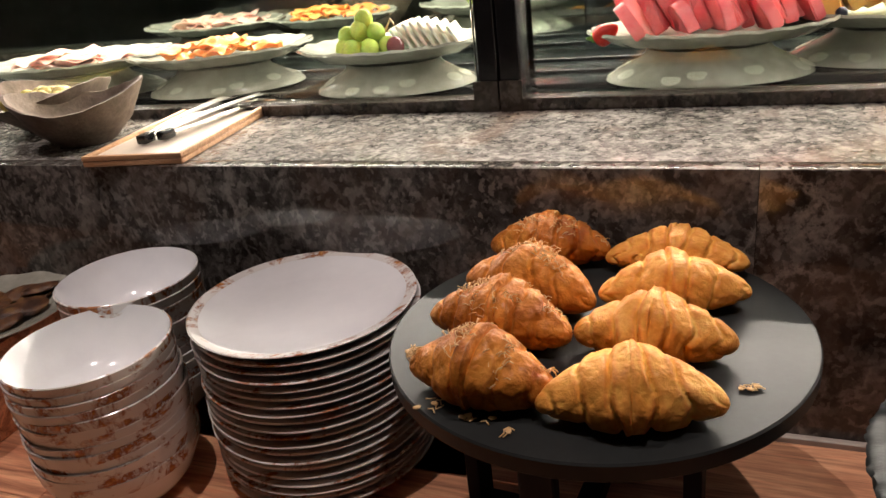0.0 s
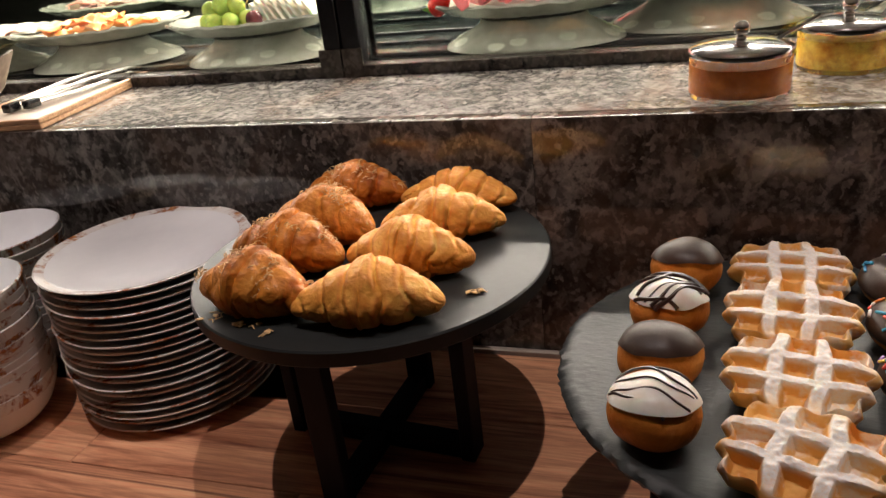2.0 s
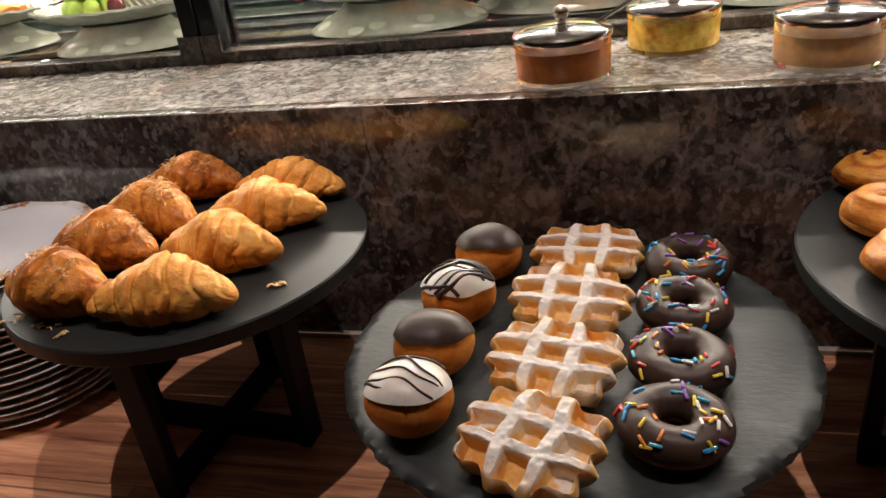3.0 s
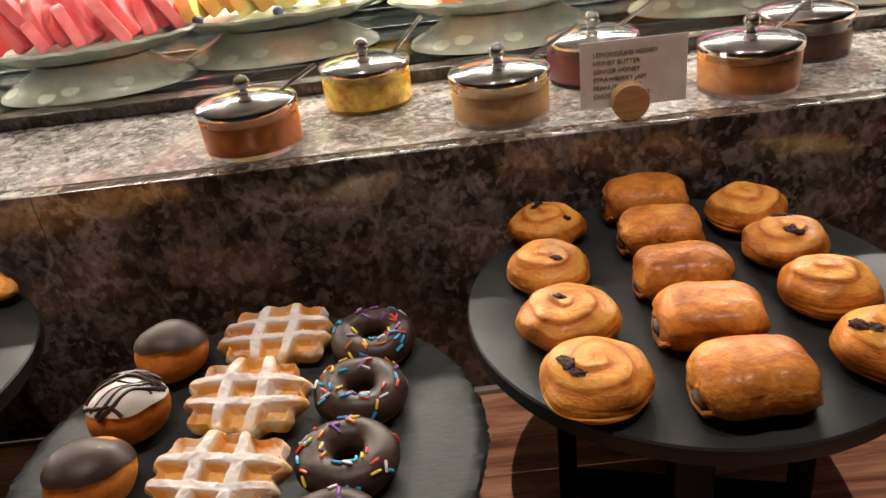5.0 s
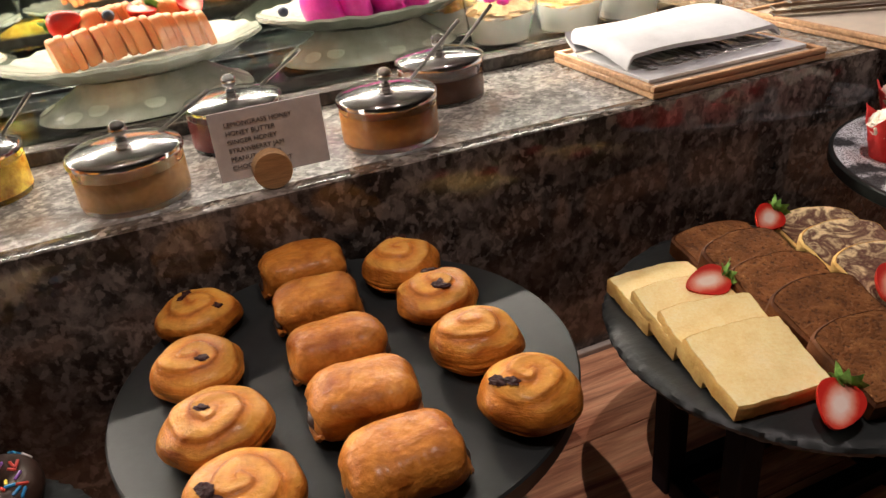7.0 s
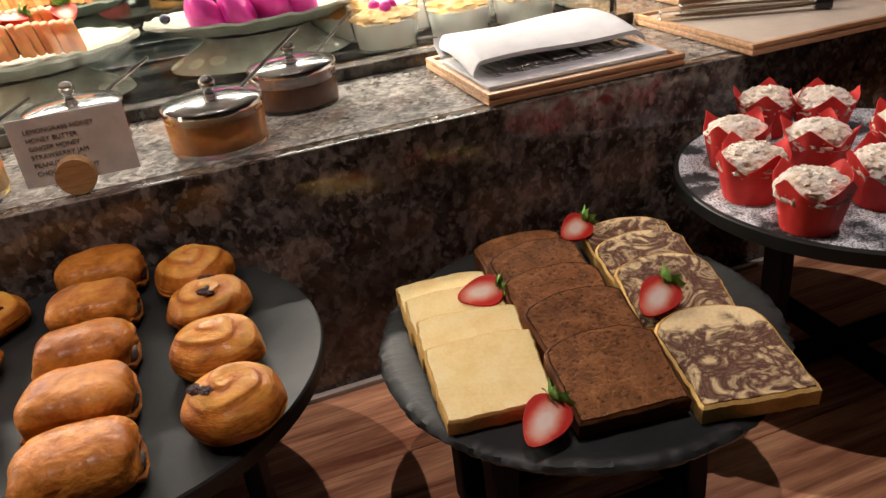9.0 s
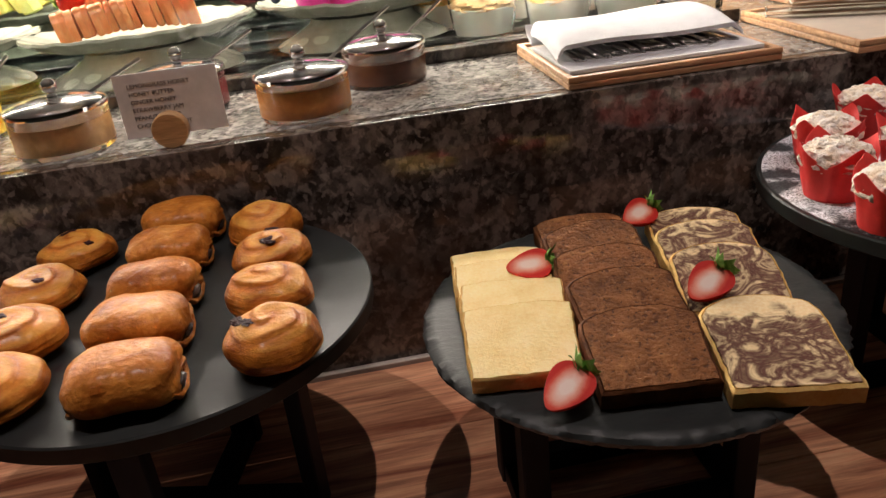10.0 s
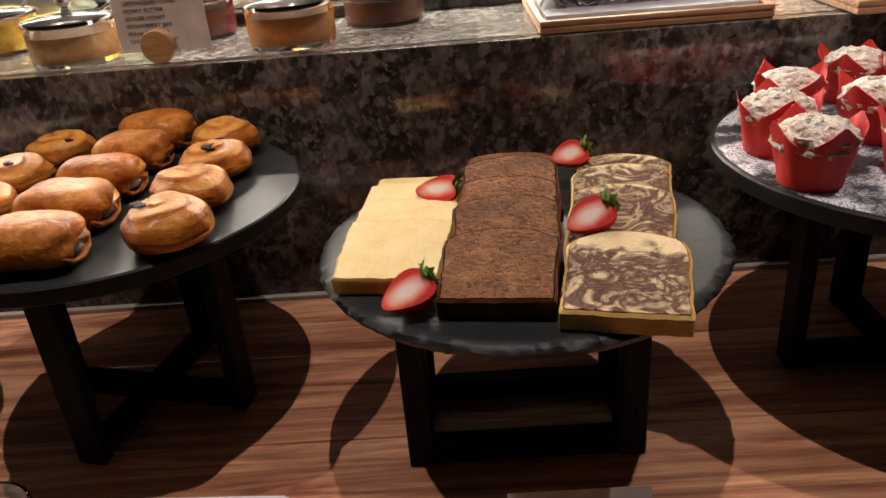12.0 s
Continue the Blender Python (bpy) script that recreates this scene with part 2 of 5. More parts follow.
def baked(name, pale, gold, brown, scale=22, rough=0.35, coat=0.25, flecks=True, heart=None, blister=0.0, lines=False):
    """Egg-washed pastry: browner on top, paler at the sides, blistered."""
    k = Nodes(name)
    co = k.coords((1, 1, 1), True)
    nz = k.noise(co, scale, 7, 0.62, 0.6)
    col = k.ramp(nz, [(0.28, pale), (0.46, gold), (0.66, brown)])
    ge = k.n("ShaderNodeNewGeometry")
    pt = k.ramp(ge.outputs["Pointiness"], [(0.43, (0.66, 0.66, 0.66)), (0.50, (0.50, 0.50, 0.50)), (0.55, (0.26, 0.26, 0.26))])
    col = k.mix(0.6, col, pt, "OVERLAY")
    fine = k.noise(co, 260, 5, 0.6)
    if heart:
        tc, sp = k.n("ShaderNodeTexCoord"), k.n("ShaderNodeSeparateXYZ")
        k.l(tc.outputs["Object"], sp.inputs[0])

        def calc(op, a, b=None, c=None):
            ma = k.n("ShaderNodeMath")
            ma.operation = op
            for slot, val in zip(ma.inputs, (a, b, c)):
                if val is None:
                    continue
                if isinstance(val, (int, float)):
                    slot.default_value = val
                else:
                    k.l(val, slot)
            return ma.outputs[0]
        ang = calc("ARCTAN2", sp.outputs[1], sp.outputs[0])
        rad = calc("SQRT", calc("ADD", calc("MULTIPLY", sp.outputs[0], sp.outputs[0]), calc("MULTIPLY", sp.outputs[1], sp.outputs[1])))
        ph = calc("MULTIPLY_ADD", ang, 1 / math.tau, calc("MULTIPLY", rad, 2.1 / 0.0285))
        ph = calc("MULTIPLY_ADD", calc("SINE", calc("MULTIPLY", ang, 3.0)), 0.06, ph)
        ph = calc("FRACT", calc("MULTIPLY_ADD", k.noise(co, 70, 4), 0.35, ph))
        roll = k.ramp(ph, [(0.0, brown), (0.10, gold), (0.45, heart), (0.72, heart), (0.90, gold), (1.0, brown)])
        ge2, nz2 = k.n("ShaderNodeNewGeometry"), k.n("ShaderNodeSeparateXYZ")
        k.l(ge2.outputs["Normal"], nz2.inputs[0])
        flat = calc("MULTIPLY_ADD", k.noise(co, 40, 3), 0.5, nz2.outputs[2])
        col = k.mix(k.ramp(flat, [(0.90, (0, 0, 0)), (1.25, (0.42, 0.42, 0.42))]), col, roll)
    if lines:
        tl = k.coords((1, 1, 7), True)
        st = k.noise(tl, 60, 5, 0.65, 0.5)
        col = k.mix(0.24, col, k.ramp(st, [(0.36, (0.26, 0.26, 0.26)), (0.62, (0.68, 0.68, 0.68))]), "OVERLAY")
        k.bump(st, 0.5, 0.002)
    if blister:
        bl = k.noise(co, 130, 3, 0.55, 0.3)
        col = k.mix(0.22, col, k.ramp(bl, [(0.36, (0.62, 0.62, 0.62)), (0.64, (0.30, 0.30, 0.30))]), "OVERLAY")
        k.bump(bl, blister, 0.003)
    if flecks:
        col = k.mix(0.2, col, k.ramp(fine, [(0.35, (0.32, 0.32, 0.32)), (0.65, (0.72, 0.72, 0.72))]), "OVERLAY")
    k.bump(nz, 0.5, 0.003)
    k.bump(fine, 0.55, 0.0012)
    return k.done(col, rough, 0.0, Subsurface_Weight=0.05, Subsurface_Scale=0.003, Coat_Weight=coat, Coat_Roughness=0.22, Specular_IOR_Level=0.10)


CROISSANT = baked("croissant_crust", (0.84, 0.51, 0.155), (0.78, 0.38, 0.080), (0.54, 0.20, 0.028), 26, 0.50, 0.06, blister=0.45)
DARKCROISSANT = baked("dark_croissant_crust", (0.72, 0.34, 0.070), (0.54, 0.195, 0.028), (0.29, 0.074, 0.010), 34, 0.50, 0.08, blister=0.6)
DANISH = baked("glazed_danish_crust", (0.74, 0.36, 0.070), (0.57, 0.20, 0.028), (0.26, 0.066, 0.009), 30, 0.36, 0.12, heart=(0.76, 0.43, 0.085), lines=True)
CHOCROLL = baked("chocolate_roll_crust", (0.72, 0.35, 0.076), (0.59, 0.22, 0.036), (0.33, 0.092, 0.013), 40, 0.38, 0.13, blister=0.35)
BUN = baked("fried_bun", (0.72, 0.36, 0.09), (0.60, 0.22, 0.035), (0.42, 0.12, 0.015), 18, 0.45, 0.05)
SHRED = mottled("toasted_shreds", [(0.3, (0.58, 0.34, 0.13)), (0.7, (0.76, 0.54, 0.29))], 80, 0.6)
RAISIN = mottled("raisin", [(0.3, (0.018, 0.005, 0.005)), (0.7, (0.055, 0.015, 0.013))], 200, 0.6, 0.6, 0.001)
CHOCOLATE = mottled("dark_chocolate_icing", [(0.3, (0.030, 0.016, 0.011)), (0.7, (0.054, 0.029, 0.020))], 20, 0.42, 0.2, 0.0008, fine=220, Specular_IOR_Level=0.3)
DRIZZLE = mottled("chocolate_drizzle", [(0.3, (0.022, 0.010, 0.007)), (0.7, (0.045, 0.022, 0.014))], 30, 0.3)
WHITEICING = mottled("white_icing", [(0.3, (0.64, 0.58, 0.50)), (0.7, (0.74, 0.69, 0.62))], 25, 0.35, 0.15, 0.0008, sss=0.2)
SPRINKLES = [plain("sprinkle_" + n, c, 0.35) for n, c in (("yellow", (0.75, 0.55, 0.05)), ("blue", (0.03, 0.27, 0.55)), ("red", (0.62, 0.06, 0.04)), ("white", (0.78, 0.72, 0.68)), ("purple", (0.26, 0.10, 0.42)), ("cyan", (0.06, 0.42, 0.62)), ("orange", (0.72, 0.22, 0.04)))]
BUTTERCRUMB = mottled("butter_cake_crumb", [(0.3, (0.80, 0.60, 0.26)), (0.55, (0.86, 0.69, 0.34)), (0.75, (0.88, 0.74, 0.42))], 60, 0.8, 0.5, 0.0008, fine=500, sss=0.1)
BUTTERCRUST = mottled("butter_cake_crust", [(0.3, (0.70, 0.38, 0.10)), (0.7, (0.84, 0.57, 0.21))], 60, 0.7, 0.5, 0.001, fine=400)
def banana_crumb():
    """Moist open crumb: small dark pores, soft lumps, darker fruit specks."""
    k = Nodes("banana_cake_crumb")
    co = k.coords((1, 1, 1), True)
    lump = k.noise(co, 70, 6, 0.65, 0.4)
    pore = k.noise(co, 330, 4, 0.6, 0.2)
    col = k.ramp(lump, [(0.30, (0.105, 0.034, 0.010)), (0.50, (0.21, 0.076, 0.021)), (0.70, (0.33, 0.140, 0.044))])
    col = k.mix(k.ramp(pore, [(0.34, (0.75, 0.75, 0.75)), (0.44, (0, 0, 0))]), col, (0.030, 0.010, 0.005))
    speck = k.n("ShaderNodeTexVoronoi", Scale=210.0)
    k.l(co, speck.inputs["Vector"])
    col = k.mix(k.ramp(speck.outputs["Distance"], [(0.10, (0.5, 0.5, 0.5)), (0.22, (0, 0, 0))]), col, (0.34, 0.17, 0.070))
    each = k.n("ShaderNodeObjectInfo").outputs["Random"]
    col = k.mix(1.0, col, k.ramp(each, [(0.0, (0.37, 0.37, 0.37)), (1.0, (0.62, 0.62, 0.62))]), "OVERLAY")
    k.bump(lump, 0.7, 0.004)
    k.bump(pore, 1.0, 0.002)
    return k.done(col, 0.8, 0.0, Specular_IOR_Level=0.2)


BANANACRUMB = banana_crumb()
BANANACRUST = mottled("banana_cake_crust", [(0.3, (0.060, 0.019, 0.007)), (0.7, (0.17, 0.062, 0.021))], 60, 0.7, 0.7, 0.001, fine=300)
STRAWSKIN = mottled("strawberry_skin", [(0.3, (0.42, 0.012, 0.010)), (0.7, (0.58, 0.035, 0.020))], 60, 0.25, 0.5, 0.0006, fine=500, sss=0.2)
LEAF = mottled("strawberry_leaf", [(0.3, (0.08, 0.20, 0.030)), (0.7, (0.24, 0.44, 0.10))], 120, 0.6)
REDPAPER = mottled("red_baking_paper", [(0.3, (0.58, 0.016, 0.016)), (0.7, (0.70, 0.038, 0.032))], 25, 0.55, 0.3, 0.001)
CRUMBLE = mottled("sugared_crumble", [(0.3, (0.68, 0.52, 0.34)), (0.5, (0.84, 0.75, 0.63)), (0.72, (0.90, 0.87, 0.84))], 110, 0.9, 1.0, 0.003, fine=330)
GLAZE = mottled("celadon_glaze", [(0.3, (0.23, 0.225, 0.185)), (0.7, (0.38, 0.37, 0.31))], 16, 0.14, 0.3, 0.002, fine=60)
MARK = plain("glaze_dot", (0.50, 0.49, 0.40), 0.15)
ROUGHCLAY = mottled("rough_brown_stoneware", [(0.3, (0.075, 0.056, 0.042)), (0.7, (0.16, 0.122, 0.092))], 40, 0.75, 0.6, 0.0015, fine=260)


def strawberry_cut():
    k = Nodes("strawberry_cut_face")
    tc, sp = k.n("ShaderNodeTexCoord"), k.n("ShaderNodeMapping")
    sp.inputs["Scale"].default_value = (85, 48, 0.01)
    k.l(tc.outputs["Object"], sp.inputs["Vector"])
    gr = k.n("ShaderNodeVectorMath")
    gr.operation = "LENGTH"
    k.l(sp.outputs[0], gr.inputs[0])
    nz = k.noise(k.coords(), 120, 4)
    mth = k.n("ShaderNodeMath")
    mth.operation = "MULTIPLY_ADD"
    k.l(nz, mth.inputs[0])
    mth.inputs[1].default_value = 0.3
    k.l(gr.outputs["Value"], mth.inputs[2])
    col = k.ramp(mth.outputs[0], [(0.42, (0.90, 0.72, 0.64)), (0.62, (0.82, 0.40, 0.30)), (0.86, (0.68, 0.080, 0.045)), (1.0, (0.56, 0.020, 0.012))])
    return k.done(col, 0.5, 0.0, Specular_IOR_Level=0.12)


STRAWCUT = strawberry_cut()


def marble_cake():
    k = Nodes("marble_cake_crumb")
    co = k.coords((1, 1, 1), True)
    nz = k.noise(co, 36, 4, 0.6, 2.0)
    fine = k.noise(co, 420, 4)
    swirl = k.ramp(nz, [(0.34, (0.75, 0.75, 0.75)), (0.43, (0.12, 0.12, 0.12)), (0.50, (0, 0, 0)), (0.56, (0.18, 0.18, 0.18)), (0.60, (0.50, 0.50, 0.50)), (0.67, (0.05, 0.05, 0.05))])
    tc, sep = k.n("ShaderNodeTexCoord"), k.n("ShaderNodeSeparateXYZ")
    k.l(tc.outputs["Object"], sep.inputs[0])
    wave = k.n("ShaderNodeMath")
    wave.operation = "MULTIPLY_ADD"
    k.l(k.noise(co, 70, 3, 0.5, 1.5), wave.inputs[0])
    wave.inputs[1].default_value = 0.05
    k.l(sep.outputs[1], wave.inputs[2])
    along = k.ramp(wave.outputs[0], [(0.026, (0.8, 0.8, 0.8)), (0.031, (0.0, 0.0, 0.0)), (0.084, (0.0, 0.0, 0.0)), (0.092, (0.92, 0.92, 0.92))])
    f = k.mix(1.0, swirl, along, "LIGHTEN")
    col = k.mix(f, (0.090, 0.034, 0.027), (0.84, 0.66, 0.38))
    col = k.mix(0.35, col, k.ramp(fine, [(0.35, (0.3, 0.3, 0.3)), (0.65, (0.72, 0.72, 0.72))]), "OVERLAY")
    k.bump(fine, 0.5, 0.0008)
    return k.done(col, 0.85, 0.0, Specular_IOR_Level=0.12)


MARBLECRUMB = marble_cake()


def waffle_skin():
    """Golden waffle with powdered sugar lying on ridge tops and in some wells."""
    k = Nodes("sugared_waffle")
    co = k.coords((1, 1, 1), True)
    nz = k.noise(co, 40, 6)
    gold = k.ramp(nz, [(0.3, (0.88, 0.60, 0.26)), (0.5, (0.82, 0.47, 0.145)), (0.7, (0.68, 0.31, 0.070))])
    tc, sep = k.n("ShaderNodeTexCoord"), k.n("ShaderNodeSeparateXYZ")
    k.l(tc.outputs["Object"], sep.inputs[0])
    top = k.ramp(sep.outputs[2], [(0.0125, (0, 0, 0)), (0.0145, (1.0, 1.0, 1.0))])
    patch = k.noise(co, 55, 4, 0.6)
    low = k.ramp(patch, [(0.51, (0, 0, 0)), (0.60, (0.8, 0.8, 0.8))])
    cover = k.mix(1.0, top, low, "LIGHTEN")
    grain = k.noise(co, 700, 3)
    cover = k.mix(0.5, cover, k.ramp(grain, [(0.35, (0.35, 0.35, 0.35)), (0.55, (1.0, 1.0, 1.0))]), "MULTIPLY")
    k.bump(grain, 0.3, 0.0005)
    return k.done(k.mix(cover, gold, (0.84, 0.81, 0.78)), 0.6, 0.0, Subsurface_Weight=0.05, Subsurface_Scale=0.003, Specular_IOR_Level=0.15)


WAFFLE = waffle_skin()


def sugared_slate():
    k = Nodes("sugar_dusted_slate")
    co = k.coords((1, 1, 1), False)
    a = k.noise(co, 20, 5, 0.6)
    b = k.noise(co, 620, 4, 0.7)
    f = k.mix(1.0, k.ramp(a, [(0.43, (0.05, 0.05, 0.05)), (0.52, (1.0, 1.0, 1.0))]), k.ramp(b, [(0.40, (0.05, 0.05, 0.05)), (0.54, (1, 1, 1))]), "MULTIPLY")
    k.bump(b, 0.4, 0.0006)
    return k.done(k.mix(f, (0.015, 0.016, 0.018), (0.80, 0.82, 0.86)), 0.8, 0.0, Specular_IOR_Level=0.2)


SUGARSLATE = sugared_slate()


def food(name, a, b, scale=40, rough=0.3, sss=0.15):
    return mottled(name, [(0.3, a), (0.7, b)], scale, rough, 0.3, 0.001, sss=sss)


WATERMELON = food("watermelon_flesh", (0.80, 0.09, 0.11), (0.86, 0.27, 0.27), 50)
PAPAYA = food("papaya_flesh", (0.86, 0.26, 0.075), (0.90, 0.38, 0.15), 50)
SALMON = food("smoked_salmon", (0.80, 0.24, 0.045), (0.86, 0.40, 0.14), 45)
HAM = food("pink_ham", (0.66, 0.34, 0.27), (0.76, 0.50, 0.42), 40)
MELON = food("yellow_melon", (0.74, 0.62, 0.14), (0.80, 0.74, 0.30), 40)
ORANGEMELON = food("orange_melon", (0.76, 0.38, 0.07), (0.82, 0.52, 0.16), 40)
DRAGON = food("magenta_dragonfruit", (0.42, 0.004, 0.16), (0.60, 0.02, 0.30), 60)
CHEESE = food("white_cheese", (0.72, 0.66, 0.54), (0.80, 0.76, 0.66), 30, 0.4)
GRAPE = food("green_grape", (0.30, 0.40, 0.05), (0.46, 0.54, 0.12), 60, 0.2, 0.3)
REDGRAPE = food("red_grape", (0.10, 0.02, 0.03), (0.18, 0.05, 0.05), 60, 0.2, 0.2)
BLUEBERRY = food("blueberry", (0.02, 0.025, 0.05), (0.05, 0.06, 0.10), 60, 0.5, 0.0)
OLIVE = food("green_olive", (0.30, 0.24, 0.06), (0.46, 0.38, 0.13), 60, 0.25, 0.1)
YOGHURT = food("yoghurt", (0.70, 0.66, 0.54), (0.80, 0.76, 0.66), 50, 0.4)
GRANOLA = food("granola", (0.42, 0.24, 0.10), (0.68, 0.46, 0.22), 200, 0.8, 0.0)
GRILLED = mottled("grilled_vegetable", [(0.36, (0.03, 0.012, 0.006)), (0.52, (0.12, 0.050, 0.018)), (0.72, (0.26, 0.15, 0.045))], 70, 0.4, 0.6, 0.002)
FILLS = {n: food("fill_" + n, a, b, 95 if n == "yellow" else 30, 0.2, 0.2) for n, a, b in (
    ("amber", (0.36, 0.10, 0.016), (0.50, 0.17, 0.035)), ("yellow", (0.40, 0.17, 0.008), (0.86, 0.62, 0.09)), ("beige", (0.38, 0.205, 0.080), (0.48, 0.28, 0.12)),
    ("jam", (0.06, 0.008, 0.010), (0.13, 0.02, 0.02)), ("caramel", (0.34, 0.13, 0.032), (0.44, 0.19, 0.054)), ("cocoa", (0.075, 0.026, 0.014), (0.13, 0.05, 0.026)))}

# ---- mesh helpers ----
TAU = 2 * math.pi


def mesh_of(name, bm, mat, smooth=True):
    bm.normal_update()
    me = bpy.data.meshes.new(name)
    bm.to_mesh(me)
    bm.free()
    me.materials.append(mat)
    if smooth:
        me.shade_smooth()
        me.set_sharp_from_angle(angle=radians(38))
    return me


def part(name, bm, mat, parent=None, label="", m=None, smooth=True):
    me = bm if isinstance(bm, bpy.types.Mesh) else mesh_of(name, bm, mat, smooth)
    ob = new(name, me)
    if parent is not None:
        ob.parent = parent
    if m is not None:
        ob.matrix_local = m
    if label:
        ob["label"] = label
    return ob


def thing(name, m, label, category, group="", kind=""):
    ob = new(name)
    ob.empty_display_size = 0.02
    ob.matrix_world = m
    return tagged(ob, label, category, group, kind)


def box(x0, x1, y0, y1, z0, z1, bevel=0.0, seg=2):
    bm = bmesh.new()
    bmesh.ops.create_cube(bm, size=1, matrix=Matrix.Translation(((x0 + x1) / 2, (y0 + y1) / 2, (z0 + z1) / 2)) @ Matrix.Diagonal((x1 - x0, y1 - y0, z1 - z0, 1)))
    if bevel:
        bmesh.ops.bevel(bm, geom=bm.edges[:], offset=bevel, segments=seg, affect="EDGES", profile=0.6)
    return bm


def lathe(profile, seg=48, wobble=None):
    """A turned solid from (radius, height) pairs; wobble(angle, r, z) gives a new (r, z)."""
    bm = bmesh.new()
    rings = []
    for r, z in profile:
        if r < 1e-6:
            rings.append([bm.verts.new((0, 0, z))])
        else:
            ring = []
            for i in range(seg):
                a = TAU * i / seg
                rr, zz = wobble(a, r, z) if wobble else (r, z)
                ring.append(bm.verts.new((rr * math.cos(a), rr * math.sin(a), zz)))
            rings.append(ring)
    for a, b in zip(rings[:-1], rings[1:]):
        for i in range(seg):
            j = (i + 1) % seg
            if len(a) == 1 and len(b) == 1:
                continue
            if len(a) == 1:
                bm.faces.new((a[0], b[i], b[j]))
            elif len(b) == 1:
                bm.faces.new((a[j], a[i], b[0]))
            else:
                bm.faces.new((a[i], b[i], b[j], a[j]))
    bmesh.ops.recalc_face_normals(bm, faces=bm.faces[:])
    return bm


def grid_solid(nu, nv, fn):
    """A closed surface: fn(s, v) with s from 0 to 1 between two poles and v round it."""
    bm = bmesh.new()
    rows = []
    for i in range(nu + 1):
        s = i / nu
        if i in (0, nu):
            rows.append([bm.verts.new(fn(s, 0.0))])
        else:
            rows.append([bm.verts.new(fn(s, TAU * j / nv)) for j in range(nv)])
    for a, b in zip(rows[:-1], rows[1:]):
        for j in range(nv):
            k = (j + 1) % nv
            if len(a) == 1:
                bm.faces.new((a[0], b[j], b[k]))
            elif len(b) == 1:
                bm.faces.new((a[k], a[j], b[0]))
            else:
                bm.faces.new((a[j], b[j], b[k], a[k]))
    bmesh.ops.recalc_face_normals(bm, faces=bm.faces[:])
    return bm


def blob(rx, ry, rz, rough=0.06, freq=1.4, seed=0.0, nu=14, nv=20, flat=None):
    def fn(s, v):
        p = math.pi * s
        d = Vector((math.sin(p) * math.cos(v), math.sin(p) * math.sin(v), math.cos(p)))
        k = 1 + rough * noise.noise(d * freq + Vector((seed * 3.7, seed, -seed)))
        z = d.z * rz * k
        if flat is not None:
            z = max(z, flat)
        return (d.x * rx * k, d.y * ry * k, z)
    return grid_solid(nu, nv, fn)


def tube(points, r, seg=8, taper=None):
    bm = bmesh.new()
    rings = []
    pts = [Vector(p) for p in points]
    for i, p in enumerate(pts):
        d = (pts[min(i + 1, len(pts) - 1)] - pts[max(i - 1, 0)]).normalized()
        side = d.cross(Vector((0, 0, 1)))
        side = side.normalized() if side.length > 1e-4 else Vector((1, 0, 0))
        up = side.cross(d)
        rr = r * (taper(i / (len(pts) - 1)) if taper else 1)
        rings.append([bm.verts.new(p + side * rr * math.cos(TAU * k / seg) + up * rr * math.sin(TAU * k / seg)) for k in range(seg)])
    for a, b in zip(rings[:-1], rings[1:]):
        for k in range(seg):
            bm.faces.new((a[k], a[(k + 1) % seg], b[(k + 1) % seg], b[k]))
    bm.faces.new(rings[0])
    bm.faces.new(rings[-1])
    bmesh.ops.recalc_face_normals(bm, faces=bm.faces[:])
    return bm


def prism(outline, z0, z1, bevel=0.0):
    bm = bmesh.new()
    low = [bm.verts.new((x, y, z0)) for x, y in outline]
    face = bm.faces.new(low)
    ext = bmesh.ops.extrude_face_region(bm, geom=[face])
    bmesh.ops.translate(bm, verts=[v for v in ext["geom"] if isinstance(v, bmesh.types.BMVert)], vec=(0, 0, z1 - z0))
    bmesh.ops.recalc_face_normals(bm, faces=bm.faces[:])
    if bevel:
        bmesh.ops.bevel(bm, geom=bm.edges[:], offset=bevel, segments=2, affect="EDGES", clamp_overlap=True)
    return bm


def sheet(nx, ny, fn, thick):
    """A bent cloth or slice: fn(u, v) gives a point, thickened along z."""
    bm = bmesh.new()
    top = [[bm.verts.new(Vector(fn(i / nx, j / ny)) + Vector((0, 0, thick))) for j in range(ny + 1)] for i in range(nx + 1)]
    low = [[bm.verts.new(fn(i / nx, j / ny)) for j in range(ny + 1)] for i in range(nx + 1)]
    for i in range(nx):
        for j in range(ny):
            bm.faces.new((top[i][j], top[i + 1][j], top[i + 1][j + 1], top[i][j + 1]))
            bm.faces.new((low[i][j], low[i][j + 1], low[i + 1][j + 1], low[i + 1][j]))
    for i in range(nx):
        bm.faces.new((top[i][0], low[i][0], low[i + 1][0], top[i + 1][0]))
        bm.faces.new((top[i][ny], top[i + 1][ny], low[i + 1][ny], low[i][ny]))
    for j in range(ny):
        bm.faces.new((top[0][j], top[0][j + 1], low[0][j + 1], low[0][j]))
        bm.faces.new((top[nx][j], low[nx][j], low[nx][j + 1], top[nx][j + 1]))
    return bm


def text_mesh(words, size):
    cu = bpy.data.curves.new("lettering", "FONT")
    cu.body, cu.size, cu.extrude = words, size, 0.00005
    ob = bpy.data.objects.new("lettering", cu)
    scene.collection.objects.link(ob)
    bpy.context.view_layer.update()
    me = bpy.data.meshes.new_from_object(ob.evaluated_get(bpy.context.evaluated_depsgraph_get()))
    bpy.data.objects.remove(ob)
    me.materials.clear()
    me.materials.append(INK)
    return me


def struct(name, bm, mat, label, category, smooth=True):
    return tagged(part(name, bm, mat, None, "", None, smooth), label, category, "", "structure")


